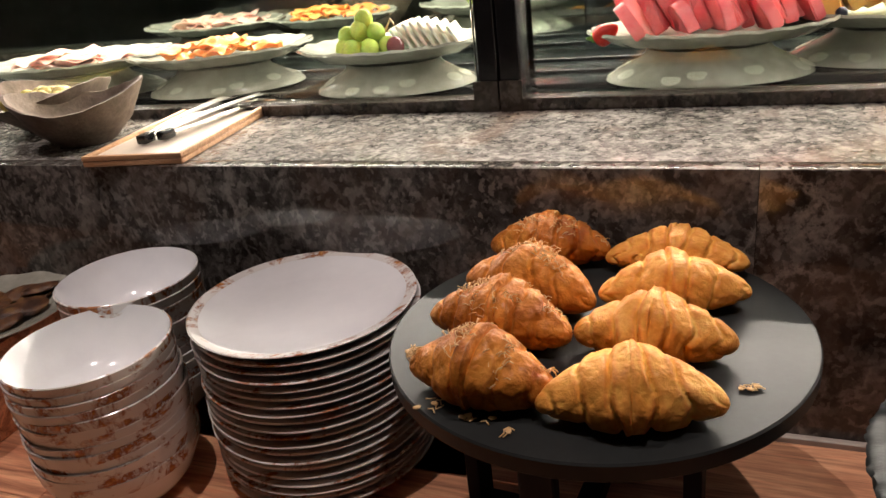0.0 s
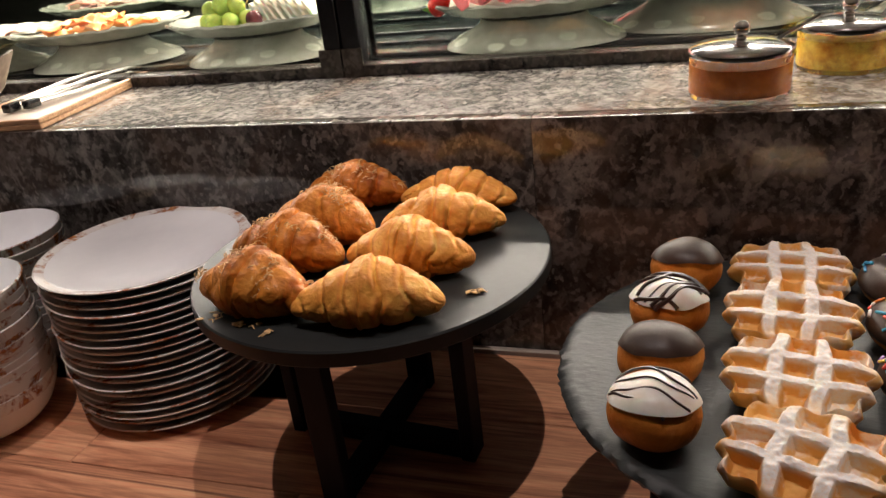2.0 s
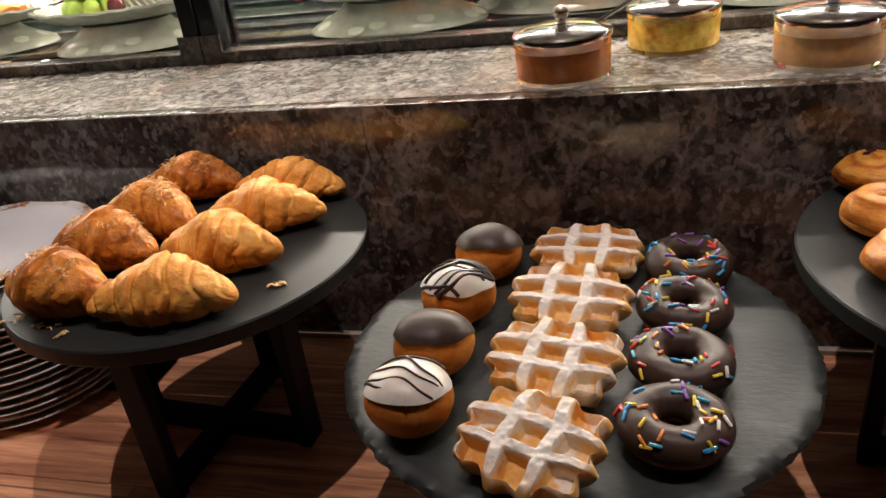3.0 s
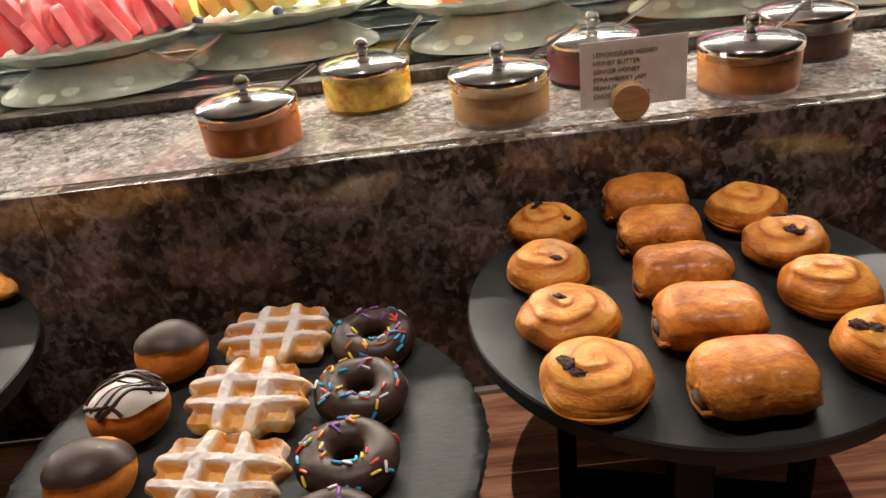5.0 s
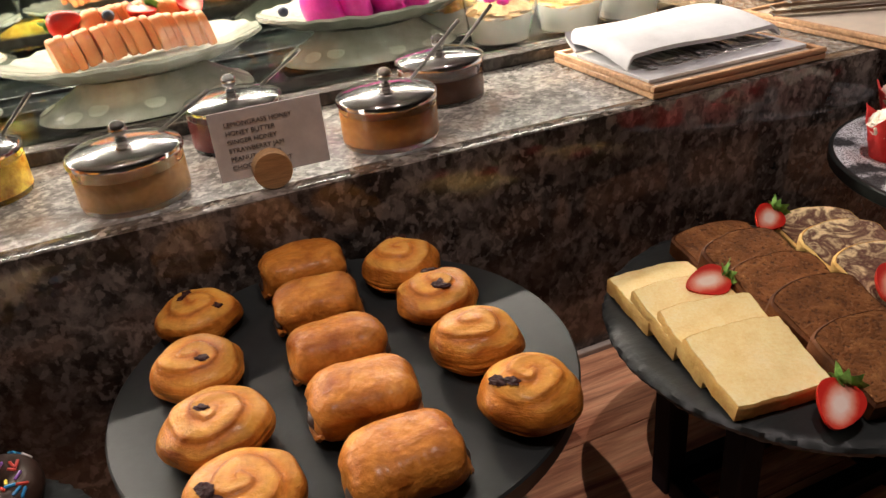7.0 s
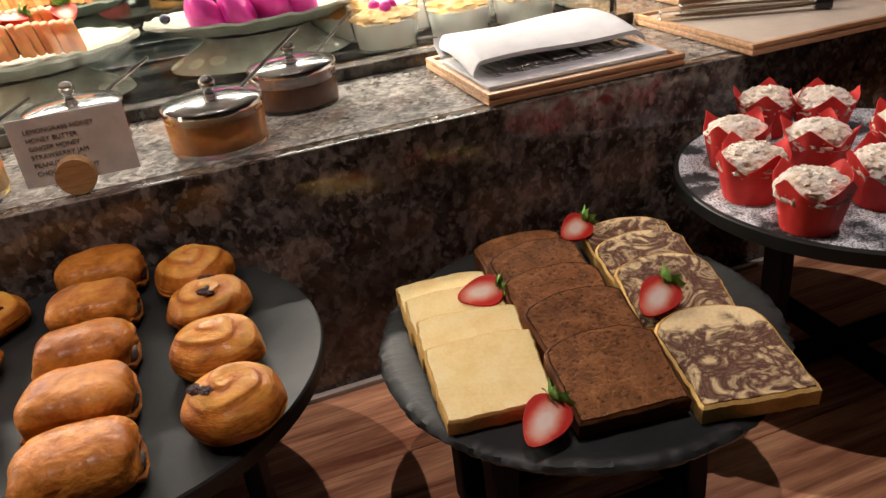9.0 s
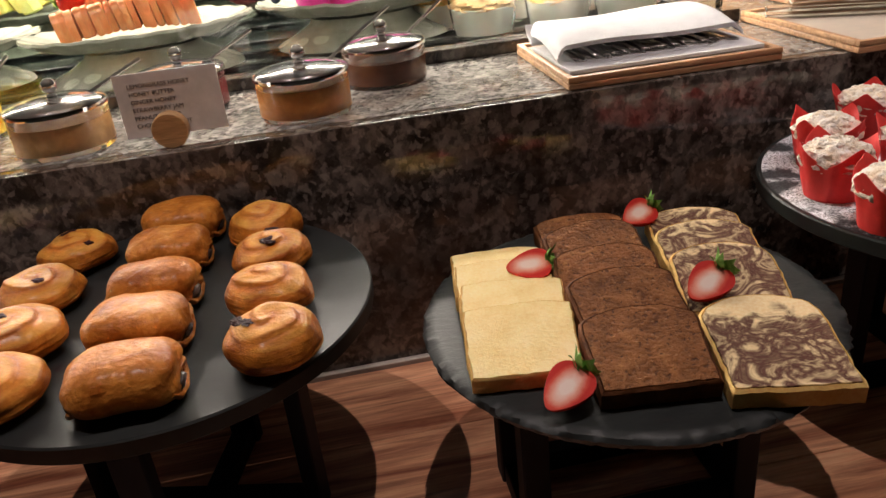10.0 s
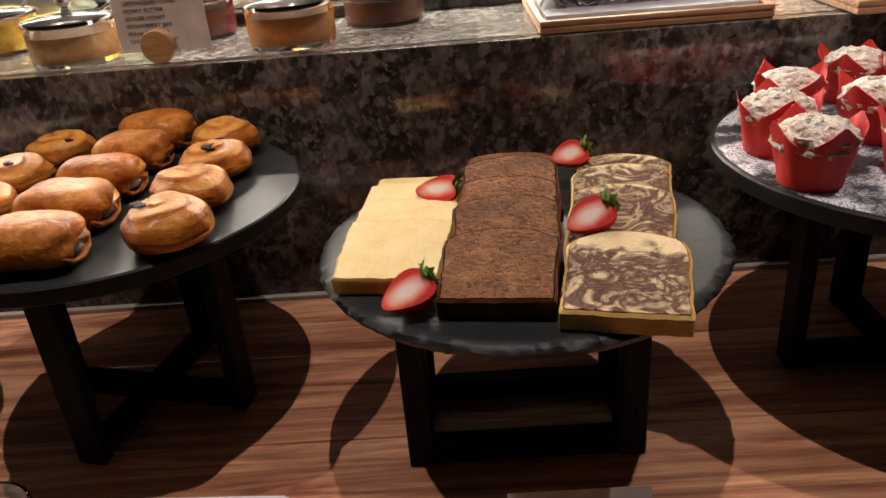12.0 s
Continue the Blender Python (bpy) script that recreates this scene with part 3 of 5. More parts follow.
# ---- room and counter ----
COUNTER, LEDGE, WALL, SILLY = 0.90, 1.139, 0.62, 0.812
# The room shell is unseen: walls and ceiling added to keep world light out.
struct("floor", box(-4, 5, -3.5, 3.5, -0.1, 0), FLOORSTONE, "dark stone floor of the buffet room", "floor")
# Added ceiling doubles as a pale reflector that fills the dark shadows.
struct("ceiling", box(-4, 5, -3.5, 3.5, 2.5, 2.6), BOUNCECEIL, "unseen pale ceiling added to bounce light onto the buffet", "ceiling")
struct("wall_south", box(-4, 5, -3.6, -3.5, 0, 2.5), WALLPAINT, "unseen dark wall behind the guests, added to close the room", "wall")
struct("wall_north", box(-4, 5, 3.5, 3.6, 0, 2.5), WALLPAINT, "unseen dark wall behind the display case, added to close the room", "wall")
struct("wall_west", box(-4.1, -4, -3.5, 3.5, 0, 2.5), WALLPAINT, "unseen dark side wall added to close the room", "wall")
struct("wall_east", box(5, 5.1, -3.5, 3.5, 0, 2.5), WALLPAINT, "unseen dark side wall added to close the room", "wall")

for sx, sy in SPOTS + BACK_SPOTS:
    d = thing("downlight", pose(sx, sy, 2.5), "small round recessed ceiling downlight with black ring", "ceiling light", "ceiling downlights")
    part("ring", lathe([(0.034, -0.001), (0.040, -0.010), (0.052, -0.010), (0.054, 0.0)], 32), BLACK, d)

buffet_counter = thing("buffet_counter", pose(0, 0, 0), "long reddish-brown wooden buffet counter", "counter", "", "structure")
part("counter_base", box(-2.6, 3.6, 0.16, 0.60, 0.0, 0.862), BLACKWOOD, buffet_counter)
PLANKS = [(0.125, 0.28), (0.28, 0.395), (0.395, 0.51), (0.51, 0.612)]
for k, (y0, y1) in enumerate(PLANKS):
    cuts = [-2.6, -1.3 + 0.37 * k, 0.1 - 0.23 * k, 1.35 + 0.19 * k, 3.6]
    for a, b in zip(cuts[:-1], cuts[1:]):
        part("plank", box(-(b - a) / 2 + 0.0003, (b - a) / 2 - 0.0003, y0 - (y0 + y1) / 2 + 0.0003, (y1 - y0) / 2 - 0.0003, -0.038, 0.0, 0.0008, 1), WOOD, buffet_counter, "", pose((a + b) / 2, (y0 + y1) / 2, COUNTER))
part("edge_strip", box(-2.6, 3.6, 0.6125, 0.6195, 0.85, 0.9045, 0.001, 1), plain("pale_edge_strip", (0.42, 0.36, 0.31), 0.4), buffet_counter, "pale thin strip along the marble")

marble_ledge = thing("marble_ledge", pose(0, 0, 0), "polished brown-grey marble ledge behind the counter", "ledge", "", "structure")
TOPCUTS = [-2.6, -1.1, -0.495, -0.118, 0.262, 0.652, 1.05, 1.5, 3.6]
for a, b in zip(TOPCUTS[:-1], TOPCUTS[1:]):
    part("top_slab", box(a + 0.00008, b - 0.00008, WALL + 0.0203, 1.4, LEDGE - 0.02, LEDGE, 0.0002, 1), MARBLE, marble_ledge)
FRONTCUTS = [-2.6, -1.25, 0.03, 1.30, 2.5, 3.6]
for a, b in zip(FRONTCUTS[:-1], FRONTCUTS[1:]):
    part("front_slab", box(a + 0.0001, b - 0.0001, WALL, WALL + 0.0202, 0.86, LEDGE, 0.0009, 2), GREYMARBLE if b < 0.2 else BROWNMARBLE, marble_ledge)
part("core", box(-2.6, 3.6, WALL + 0.023, 1.4, 0.0, LEDGE - 0.0205), BLACK, marble_ledge)

# ---- display case ----
CASEEND = 1.10
case = thing("display_case", pose(0, 0, 0), "low glazed refrigerated display case with dark stone sill", "display case", "", "structure")
for a, b in ((-2.6, -0.2275), (-0.2265, CASEEND + 0.012)):
    part("sill", box(a, b, SILLY, SILLY + 0.03, LEDGE, 1.1525, 0.0012, 1), SILL, case, "dark brown stone sill strip")
part("case_floor", box(-2.6, CASEEND, SILLY + 0.031, 1.134, LEDGE + 0.0005, LEDGE + 0.003), plain("black_glass_floor", (0.012, 0.014, 0.014), 0.12), case)
for y in (0.905, 0.985, 1.065):
    part("floor_rib", box(-2.6, CASEEND - 0.01, y, y + 0.012, LEDGE + 0.003, LEDGE + 0.008, 0.001, 1), BLACK, case)
part("back_mirror", box(-2.6, CASEEND, 1.135, 1.141, LEDGE, 1.33), MIRROR, case, "smoked mirror back panel")
part("post", box(-0.250, -0.2285, SILLY + 0.003, SILLY + 0.05, 1.1525, 1.44, 0.001, 1), BLACK, case, "black upright post")
part("post", box(-0.2265, -0.204, SILLY + 0.003, SILLY + 0.05, 1.1525, 1.44, 0.001, 1), BLACK, case, "black upright post")
part("post_foot", box(-0.256, -0.2285, SILLY - 0.001, SILLY + 0.002, LEDGE, 1.172), SILL, case)
part("post_foot", box(-0.2265, -0.202, SILLY - 0.001, SILLY + 0.002, LEDGE, 1.172), SILL, case)
part("light_rail", box(-1.9, 1.09, 1.043, 1.060, 1.3625, 1.374, 0.001, 1), STEEL, case, "slim steel light rail")
for a, b in ((-2.55, -0.2575), (-0.2015, CASEEND)):
    ob = part("pane", box(a, b, SILLY + 0.018, SILLY + 0.024, 1.1532, 1.44, 0.0005, 1), PANE, case, "clear glass front pane", None, False)
    ob.visible_shadow = False
for x in (-0.199, CASEEND - 0.006):
    ob = part("side_pane", box(x, x + 0.006, SILLY + 0.025, 1.13, 1.1425, 1.33, 0.0005, 1), PANE, case, "clear glass side pane", None, False)
    ob.visible_shadow = False


def fluted(a, r, z, amount=0.03, lobes=26, lift=0.003, seed=0.0):
    w = math.sin(a * lobes) * 0.35 + 0.8 * noise.noise(Vector((math.cos(a) * 3 + seed, math.sin(a) * 3, seed)))
    return r * (1 + amount * w * 0.5), z + lift * w


def pedestal_dish(x, y, w, d, label, seed, height=0.042, turn=0.0):
    """An oval fluted dish on a flared foot, with raised round dots on the foot."""
    top = thing("pedestal_dish", pose(x, y, LEDGE + 0.0085, 0, 0, turn), label, "dish", "dishes in the display case")
    rx = w / 2
    edge = lambda a, r, z: fluted(a, r, z, 0.05, 22, 0.0025, seed) if r > 0.6 * rx else (r, z)
    bm = lathe([(0, height), (rx * 0.55, height), (rx * 0.80, height + 0.006), (rx, height + 0.014), (rx * 1.01, height + 0.011), (rx * 0.82, height - 0.001), (rx * 0.45, height - 0.009), (0, height - 0.009)], 88, edge)
    bmesh.ops.scale(bm, vec=(1, d / w, 1), verts=bm.verts[:])
    part("bowl", bm, GLAZE, top)
    bm = lathe([(rx * 0.50, height - 0.010), (rx * 0.53, height - 0.016), (rx * 0.68, height * 0.36), (rx * 0.84, 0.005), (rx * 0.86, 0.0), (rx * 0.76, 0.0), (rx * 0.45, height - 0.012)], 64)
    bmesh.ops.scale(bm, vec=(1, d / w, 1), verts=bm.verts[:])
    part("foot", bm, GLAZE, top)
    dot = mesh_of("dot", blob(0.0105, 0.0007, 0.0095, 0, nu=6, nv=16), MARK)
    for i in range(12):
        a = TAU * (i + 0.3 * math.sin(i * 2.1 + seed)) / 12
        h = 0.27 + 0.14 * math.sin(i * 1.7 + seed)
        r = rx * (0.84 - 0.333 * h) + 0.0006
        p = Vector((r * math.cos(a), r * math.sin(a) * d / w, 0.005 + (height - 0.021) * h))
        part("dot", dot, None, top, "", Matrix.Translation(p) @ pose(0, 0, 0, -math.degrees(math.atan2(rx * 0.333, height - 0.021)), 0, math.degrees(math.atan2(math.sin(a) * w / d, math.cos(a))) + 90))
    return top


DISHZ = LEDGE + 0.0085 + 0.042
pedestal_dish(-0.95, 0.955, 0.32, 0.21, "grey-green fluted dish holding pink ham", 1.0, turn=12)
pedestal_dish(-0.685, 0.965, 0.27, 0.18, "grey-green fluted dish holding smoked salmon", 2.0, turn=14)
pedestal_dish(-0.40, 0.930, 0.245, 0.165, "grey-green fluted dish holding grapes and cheese", 3.0, turn=6)
pedestal_dish(-0.022, 0.930, 0.255, 0.165, "grey-green fluted dish holding cut watermelon", 4.0, turn=4)
pedestal_dish(0.178, 1.000, 0.275, 0.19, "grey-green fluted dish holding mixed fruit", 5.0)
pedestal_dish(0.443, 0.940, 0.255, 0.175, "grey-green fluted dish holding sliced papaya", 6.0, turn=5)
pedestal_dish(0.70, 0.975, 0.25, 0.17, "grey-green fluted dish holding dragon fruit", 7.0)


def folded_slices(x, y, count, mat, label, seed, w=0.07, spread=(0.09, 0.05), base=DISHZ):
    rng = random.Random(seed)
    pile = thing("sliced_heap", pose(x, y, base + 0.001), label, "food")
    for i in range(count):
        ph, amp = rng.random() * 6, 0.0018 + 0.002 * rng.random()
        fn = lambda u, v, ph=ph, amp=amp: ((u - 0.5) * w * (0.8 + 0.3 * math.sin(v * 3 + ph)), (v - 0.5) * w * 0.6, amp * math.sin(u * 9 + ph) + 0.0022 * math.sin(v * 6 + ph) + amp)
        a, r = rng.random() * TAU, math.sqrt(rng.random())
        part("slice", sheet(12, 8, fn, 0.0018), mat, pile, "", pose(spread[0] * r * math.cos(a), spread[1] * r * math.sin(a), 0.001 + 0.008 * (1 - r) + 0.0004 * i, rng.uniform(-7, 7), rng.uniform(-7, 7), rng.uniform(0, 360)))


folded_slices(-0.95, 0.945, 22, HAM, "loosely folded thin slices of pink ham", 11)
folded_slices(-0.68, 0.960, 30, SALMON, "heap of folded orange smoked salmon slices", 12, 0.05)


def grapes(x, y):
    bunch = thing("grape_bunch", pose(x, y, DISHZ + 0.004), "small bunch of shiny green grapes", "fruit")
    spots_ = [(-0.028, -0.012, 0.010), (-0.012, -0.022, 0.010), (0.010, -0.020, 0.010), (0.026, -0.004, 0.010), (-0.022, 0.012, 0.012), (0.004, 0.006, 0.012), (-0.008, -0.006, 0.030), (-0.026, -0.004, 0.024), (0.012, -0.002, 0.026), (-0.004, 0.002, 0.042)]
    g = mesh_of("grape", blob(0.0115, 0.0115, 0.0125, 0.03, nu=12, nv=18), GRAPE)
    for p in spots_:
        part("grape", g, None, bunch, "", pose(*p, 10 * p[0] * 90, 0, 0))
    part("grape", blob(0.011, 0.011, 0.012, 0.03), REDGRAPE, bunch, "dark red grape", pose(0.040, -0.012, 0.010))
    part("stalk", tube([(0.02, 0.01, 0.028), (0.03, 0.005, 0.040), (0.036, 0.0, 0.034)], 0.0012), TRAYWOOD, bunch)


grapes(-0.412, 0.893)
fan = thing("cheese_slices", pose(-0.335, 0.918, DISHZ + 0.008), "fanned white cheese slices", "cheese")
for i in range(8):
    part("slice", box(-0.004, 0.0005, -0.024, 0.024, 0, 0.030 + 0.008 * math.sin(i * 0.5), 0.002), CHEESE, fan, "", pose(-0.034 + 0.0095 * i, 0.002 * i, 0, 0, -32, 8))
wedge = thing("orange_wedge", pose(-0.375, 0.955, DISHZ + 0.006), "bright orange cheese piece behind the grapes", "cheese")
part("body", box(-0.025, 0.025, -0.014, 0.014, 0, 0.022, 0.005), ORANGEMELON, wedge)


def fruit_slices(name, x, y, turn, count, step, size, mat, label, lean=18, z=0.008, arch=0.006, wild=0.0):
    """A row of thin cut slabs leaning on one another."""
    row = thing(name, pose(x, y, DISHZ + z, 0, 0, turn), label, "fruit")
    w, h, t = size
    outline = [(-w / 2, 0)] + [(w / 2 * math.cos(math.pi * (1 - k / 12)), h * (0.25 + 0.75 * math.sin(math.pi * k / 12))) for k in range(13)] + [(w / 2, 0)]
    outline = [outline[0]] + outline[1:-1] + [outline[-1]]
    bm = prism(outline, 0, t, 0.0012)
    bmesh.ops.rotate(bm, verts=bm.verts[:], matrix=Matrix.Rotation(radians(90), 3, "X"))
    bmesh.ops.rotate(bm, verts=bm.verts[:], matrix=Matrix.Rotation(radians(90), 3, "Z"))
    me = mesh_of("slice", bm, mat)
    for i in range(count):
        u = i - (count - 1) / 2
        part("slice", me, None, row, "", pose(u * step + wild * 0.004 * math.sin(i * 3.1 + x * 40), (0.004 + 0.012 * wild) * math.sin(i * 1.9 + x * 30), arch * (1 - (2 * u / count) ** 2), 4 * wild * math.sin(i * 4.1), -lean + 9 * wild * math.sin(i * 2.7 + x * 60), (2.5 + 22 * wild) * math.sin(i * 2.3 + y * 50)) @ Matrix.Diagonal((1, 1 + 0.25 * wild * math.sin(i * 5.3), 1 + 0.28 * wild * math.sin(i * 3.7 + x * 9), 1)))
    return row


fruit_slices("watermelon_row", -0.030, 0.888, 4, 10, 0.0135, (0.044, 0.042, 0.0125), WATERMELON, "row of pink-red watermelon slices", 24, wild=1.0)
fruit_slices("watermelon_row", -0.008, 0.918, 10, 12, 0.0140, (0.050, 0.056, 0.0125), WATERMELON, "row of pink-red watermelon slices", 22, wild=1.0)
fruit_slices("watermelon_row", -0.018, 0.958, 6, 13, 0.0135, (0.054, 0.068, 0.0125), WATERMELON, "tall row of pink-red watermelon slices", 18, wild=1.0)
fruit_slices("papaya_row", 0.440, 0.905, 10, 19, 0.0078, (0.036, 0.032, 0.0077), PAPAYA, "row of orange papaya slices", 10, wild=0.05)
fruit_slices("papaya_row", 0.442, 0.945, 10, 16, 0.0078, (0.038, 0.042, 0.0077), PAPAYA, "row of orange papaya slices", 10, wild=0.05)
fruit_slices("melon_row", 0.140, 0.965, 8, 6, 0.018, (0.044, 0.034, 0.016), ORANGEMELON, "row of orange melon slices", 24, wild=0.7)
fruit_slices("melon_row", 0.205, 0.972, 8, 7, 0.018, (0.046, 0.036, 0.016), MELON, "row of yellow melon slices", 24, wild=0.7)
fruit_slices("melon_row", 0.165, 1.010, 6, 9, 0.018, (0.046, 0.044, 0.016), MELON, "back row of pale yellow melon slices", 20, wild=0.7)
for i, (dx, dy, rz) in enumerate(((0.645, 0.955, 20), (0.680, 0.950, -10), (0.718, 0.960, 30), (0.752, 0.965, 5), (0.70, 0.995, 60))):
    w_ = thing("dragonfruit_wedge", pose(dx, dy, DISHZ + 0.012, 0, -20, rz), "magenta dragon fruit wedge with skin", "fruit", "dragon fruit wedges")
    part("flesh", blob(0.019, 0.030, 0.034, 0.12, 1.2, i, flat=-0.012), DRAGON, w_)


def strawberry(m, label, half=True, size=1.0):
    berry = thing("strawberry", m @ Matrix.Scale(size, 4), label, "strawberry")

    def fn(s, v):
        p = math.pi * s
        r = math.sin(p) ** 0.95 * 0.0122 * (1 - 0.40 * math.cos(p))
        z = r * math.sin(v)
        if half:
            z = z if z < 0 else 0.0
        dim = 1 - 0.03 * max(0, noise.noise(Vector((s * 22, v * 5, 1))))
        return (r * math.cos(v) * dim, -0.0165 * math.cos(p), z * dim)
    part("skin", grid_solid(26, 32, fn), STRAWSKIN, berry)
    if half:
        out = []
        for i in range(40):
            a = TAU * i / 40
            s = math.acos(max(-1, min(1, -math.sin(a)))) / math.pi
            r = math.sin(math.pi * s) ** 0.95 * 0.0120 * (1 - 0.40 * math.cos(math.pi * s))
            out.append((math.copysign(r, math.cos(a)), 0.0165 * math.sin(a)))
        part("cut_face", prism(out, -0.0002, 0.0006), STRAWCUT, berry, "cut pale pink-red face", None, False)
    for i in range(8):
        a = TAU * i / 8 + 0.3
        d = Vector((math.cos(a) * 0.0095, 0.0035 + 0.002 * math.sin(i * 2.7), max(-0.002, math.sin(a) * 0.007) + 0.001))
        side = Vector((-math.sin(a), 0.2, math.cos(a))) * 0.0032

        def fn2(u, v, d=d, side=side, i=i):
            w = math.sin(math.pi * min(1, u * 0.88 + 0.12)) * (v - 0.5) * 2
            p = Vector((0, 0.0135, 0)) + d * (u * 1.15) + side * w + Vector((0, 0.0016 * math.sin(u * 5 + i), 0.0022 * u * u))
            return (p.x, p.y, p.z)
        part("leaf", sheet(7, 4, fn2, 0.0004), LEAF, berry)
    return berry


strawberry(pose(0.385, 0.925, DISHZ + 0.048, -20, 30, 70), "whole red strawberry on the papaya", False, 1.0)
strawberry(pose(0.455, 0.930, DISHZ + 0.050, 0, 20, -40), "halved red strawberry on the papaya", True)
strawberry(pose(0.505, 0.935, DISHZ + 0.046, 25, 0, 10), "halved red strawberry on the papaya", True)
strawberry(pose(0.088, 0.950, DISHZ + 0.026, -30, 0, 40), "red strawberry with green leaves beside melon", False)
strawberry(pose(-0.125, 0.890, DISHZ + 0.014, -30, 0, 80), "red strawberry beside the watermelon", False, 0.9)
for x, y, z in ((0.106, 0.925, 0.016), (0.195, 0.925, 0.016), (0.425, 0.915, 0.050), (0.60, 0.955, 0.02)):
    b_ = thing("blueberry", pose(x, y, DISHZ + z), "dark dusty blueberry on fruit dish", "berry", "blueberries")
    part("skin", blob(0.006, 0.006, 0.0055, 0.05), BLUEBERRY, b_)


def parfait(x, y, topmat, label, berries=0):
    cup = thing("parfait_glass", pose(x, y, LEDGE + 0.0085), label, "dessert glass", "parfait glasses")
    ob = part("cup", lathe([(0, 0.002), (0.034, 0.002), (0.040, 0.05), (0.0415, 0.05), (0.0355, 0.0), (0, 0.0)], 40), CLEAR, cup, "clear tapered glass")
    ob.visible_shadow = False
    part("yoghurt", lathe([(0, 0.003), (0.0332, 0.003), (0.0372, 0.032), (0, 0.033)], 36), YOGHURT, cup)
    part("topping", blob(0.0372, 0.0372, 0.011, 0.3, 6, x, 14, 30), topmat, cup, "", pose(0, 0, 0.033))
    for i in range(berries):
        part("berry", blob(0.007, 0.007, 0.008, 0.15, 5), DRAGON, cup, "raspberry", pose(0.010 * math.cos(i * 2.4), 0.010 * math.sin(i * 2.4), 0.044))


for i, (x, y) in enumerate(((0.835, 0.90), (0.925, 0.895), (1.01, 0.895), (0.80, 0.985), (0.885, 0.98), (0.975, 0.975), (1.05, 0.97), (0.93, 1.06), (1.02, 1.06), (0.84, 1.07))):
    parfait(x, y, (GRANOLA, ORANGEMELON, GRANOLA, ORANGEMELON, YOGHURT)[i % 5], ("glass of yoghurt topped with granola and raspberries", "glass of yoghurt topped with orange fruit", "glass of yoghurt topped with granola", "glass of yoghurt topped with orange fruit", "glass of plain white yoghurt")[i % 5], 3 if i % 5 == 0 else 0)

# ---- boards and their stands ----


def board(x, y, top, r, kind, seed):
    name = "slate_board" if kind != "smooth" else "stone_board"
    label = {"smooth": "round smooth black stone serving board on a stand", "slate": "round grey slate board with chipped edge", "sugar": "round black board dusted with white sugar"}[kind]
    thick = 0.012 if kind != "slate" else 0.009
    b = thing(name, pose(x, y, top), label, "serving board", "round serving boards")
    if kind == "slate":
        def edge(a, rr, z):
            k = noise.noise(Vector((math.cos(a) * 64, math.sin(a) * 64, z * 420 + seed)))
            k2 = noise.noise(Vector((math.cos(a) * 6, math.sin(a) * 6, seed)))
            return (rr + 0.0021 * k + 0.0010 * k2, z + 0.0008 * k) if rr > r * 0.94 else (rr, z)
        prof = [(0, 0), (r * 0.6, 0), (r * 0.925, 0), (r * 0.938, 0), (r - 0.006, 0), (r - 0.0015, -0.0012), (r + 0.0005, -0.0035), (r - 0.0005, -0.006), (r - 0.003, -thick), (r * 0.6, -thick), (0, -thick)]
        bm = lathe(prof, 300, edge)
        part("slab", bm, SLATE, b)
    else:
        prof = [(0, 0), (r * 0.6, 0), (r - 0.0012, 0), (r, -0.0012), (r, -thick + 0.0012), (r - 0.0012, -thick), (r * 0.5, -thick), (0, -thick)]
        part("slab", lathe(prof, 128), SMOOTH, b)
        if kind == "sugar":
            part("sugar_dusting", lathe([(0, 0.0003), (r - 0.005, 0.0003), (r - 0.004, 0.0001), (0, 0.0001)], 96), SUGARSLATE, b, "powdered sugar scattered over the board")
    return top - thick


def stand(x, y, under, reach, turn):
    """Four flat legs joined by crossing bars at foot and top."""
    h = under - COUNTER
    s = thing("board_stand", pose(x, y, COUNTER, 0, 0, turn), "black wooden cross stand under a round board", "stand", "board stands")
    for i in range(4):
        c, sn = math.cos(TAU * i / 4), math.sin(TAU * i / 4)
        part("leg", box(-0.006, 0.006, -0.0115, 0.0115, 0.0, h, 0.0012, 1), BLACKWOOD, s, "", pose(reach * c, reach * sn, 0, 0, 0, 90 * i))
    for z0, z1 in ((0.0, 0.016), (h - 0.016, h - 0.0003)):
        part("bar", box(-reach + 0.0063, reach - 0.0063, -0.0085, 0.0085, z0, z1 - 0.0002, 0.001, 1), BLACKWOOD, s)
        part("bar", box(-0.0083, 0.0083, 0.0087, reach - 0.0063, z0, z1 - 0.0002, 0.001, 1), BLACKWOOD, s)
        part("bar", box(-0.0083, 0.0083, -reach + 0.0063, -0.0087, z0, z1 - 0.0002, 0.001, 1), BLACKWOOD, s)


def frame_stand(x, y, under, w, d, turn):
    """An oblong frame: four square legs, rails between them at foot and top."""
    h = under - COUNTER
    s = thing("board_stand", pose(x, y, COUNTER, 0, 0, turn), "black wooden oblong frame stand under a slate board", "stand", "board stands")
    e = 0.009
    for sx in (-1, 1):
        for sy in (-1, 1):
            part("leg", box(-e, e, -e, e, 0.0, h, 0.0012, 1), BLACKWOOD, s, "", pose(sx * (w / 2 - e), sy * (d / 2 - e), 0))
    for z0, z1 in ((0.0, 0.018), (h - 0.022, h - 0.0004)):
        for sgn in (-1, 1):
            part("rail", box(-w / 2 + 2 * e + 0.0003, w / 2 - 2 * e - 0.0003, -0.007, 0.007, z0 + 0.0003, z1, 0.001, 1), BLACKWOOD, s, "", pose(0, sgn * (d / 2 - e), 0))
            part("rail", box(-0.007, 0.007, -d / 2 + 2 * e + 0.0003, d / 2 - 2 * e - 0.0003, z0 + 0.0003, z1, 0.001, 1), BLACKWOOD, s, "", pose(sgn * (w / 2 - e), 0, 0))


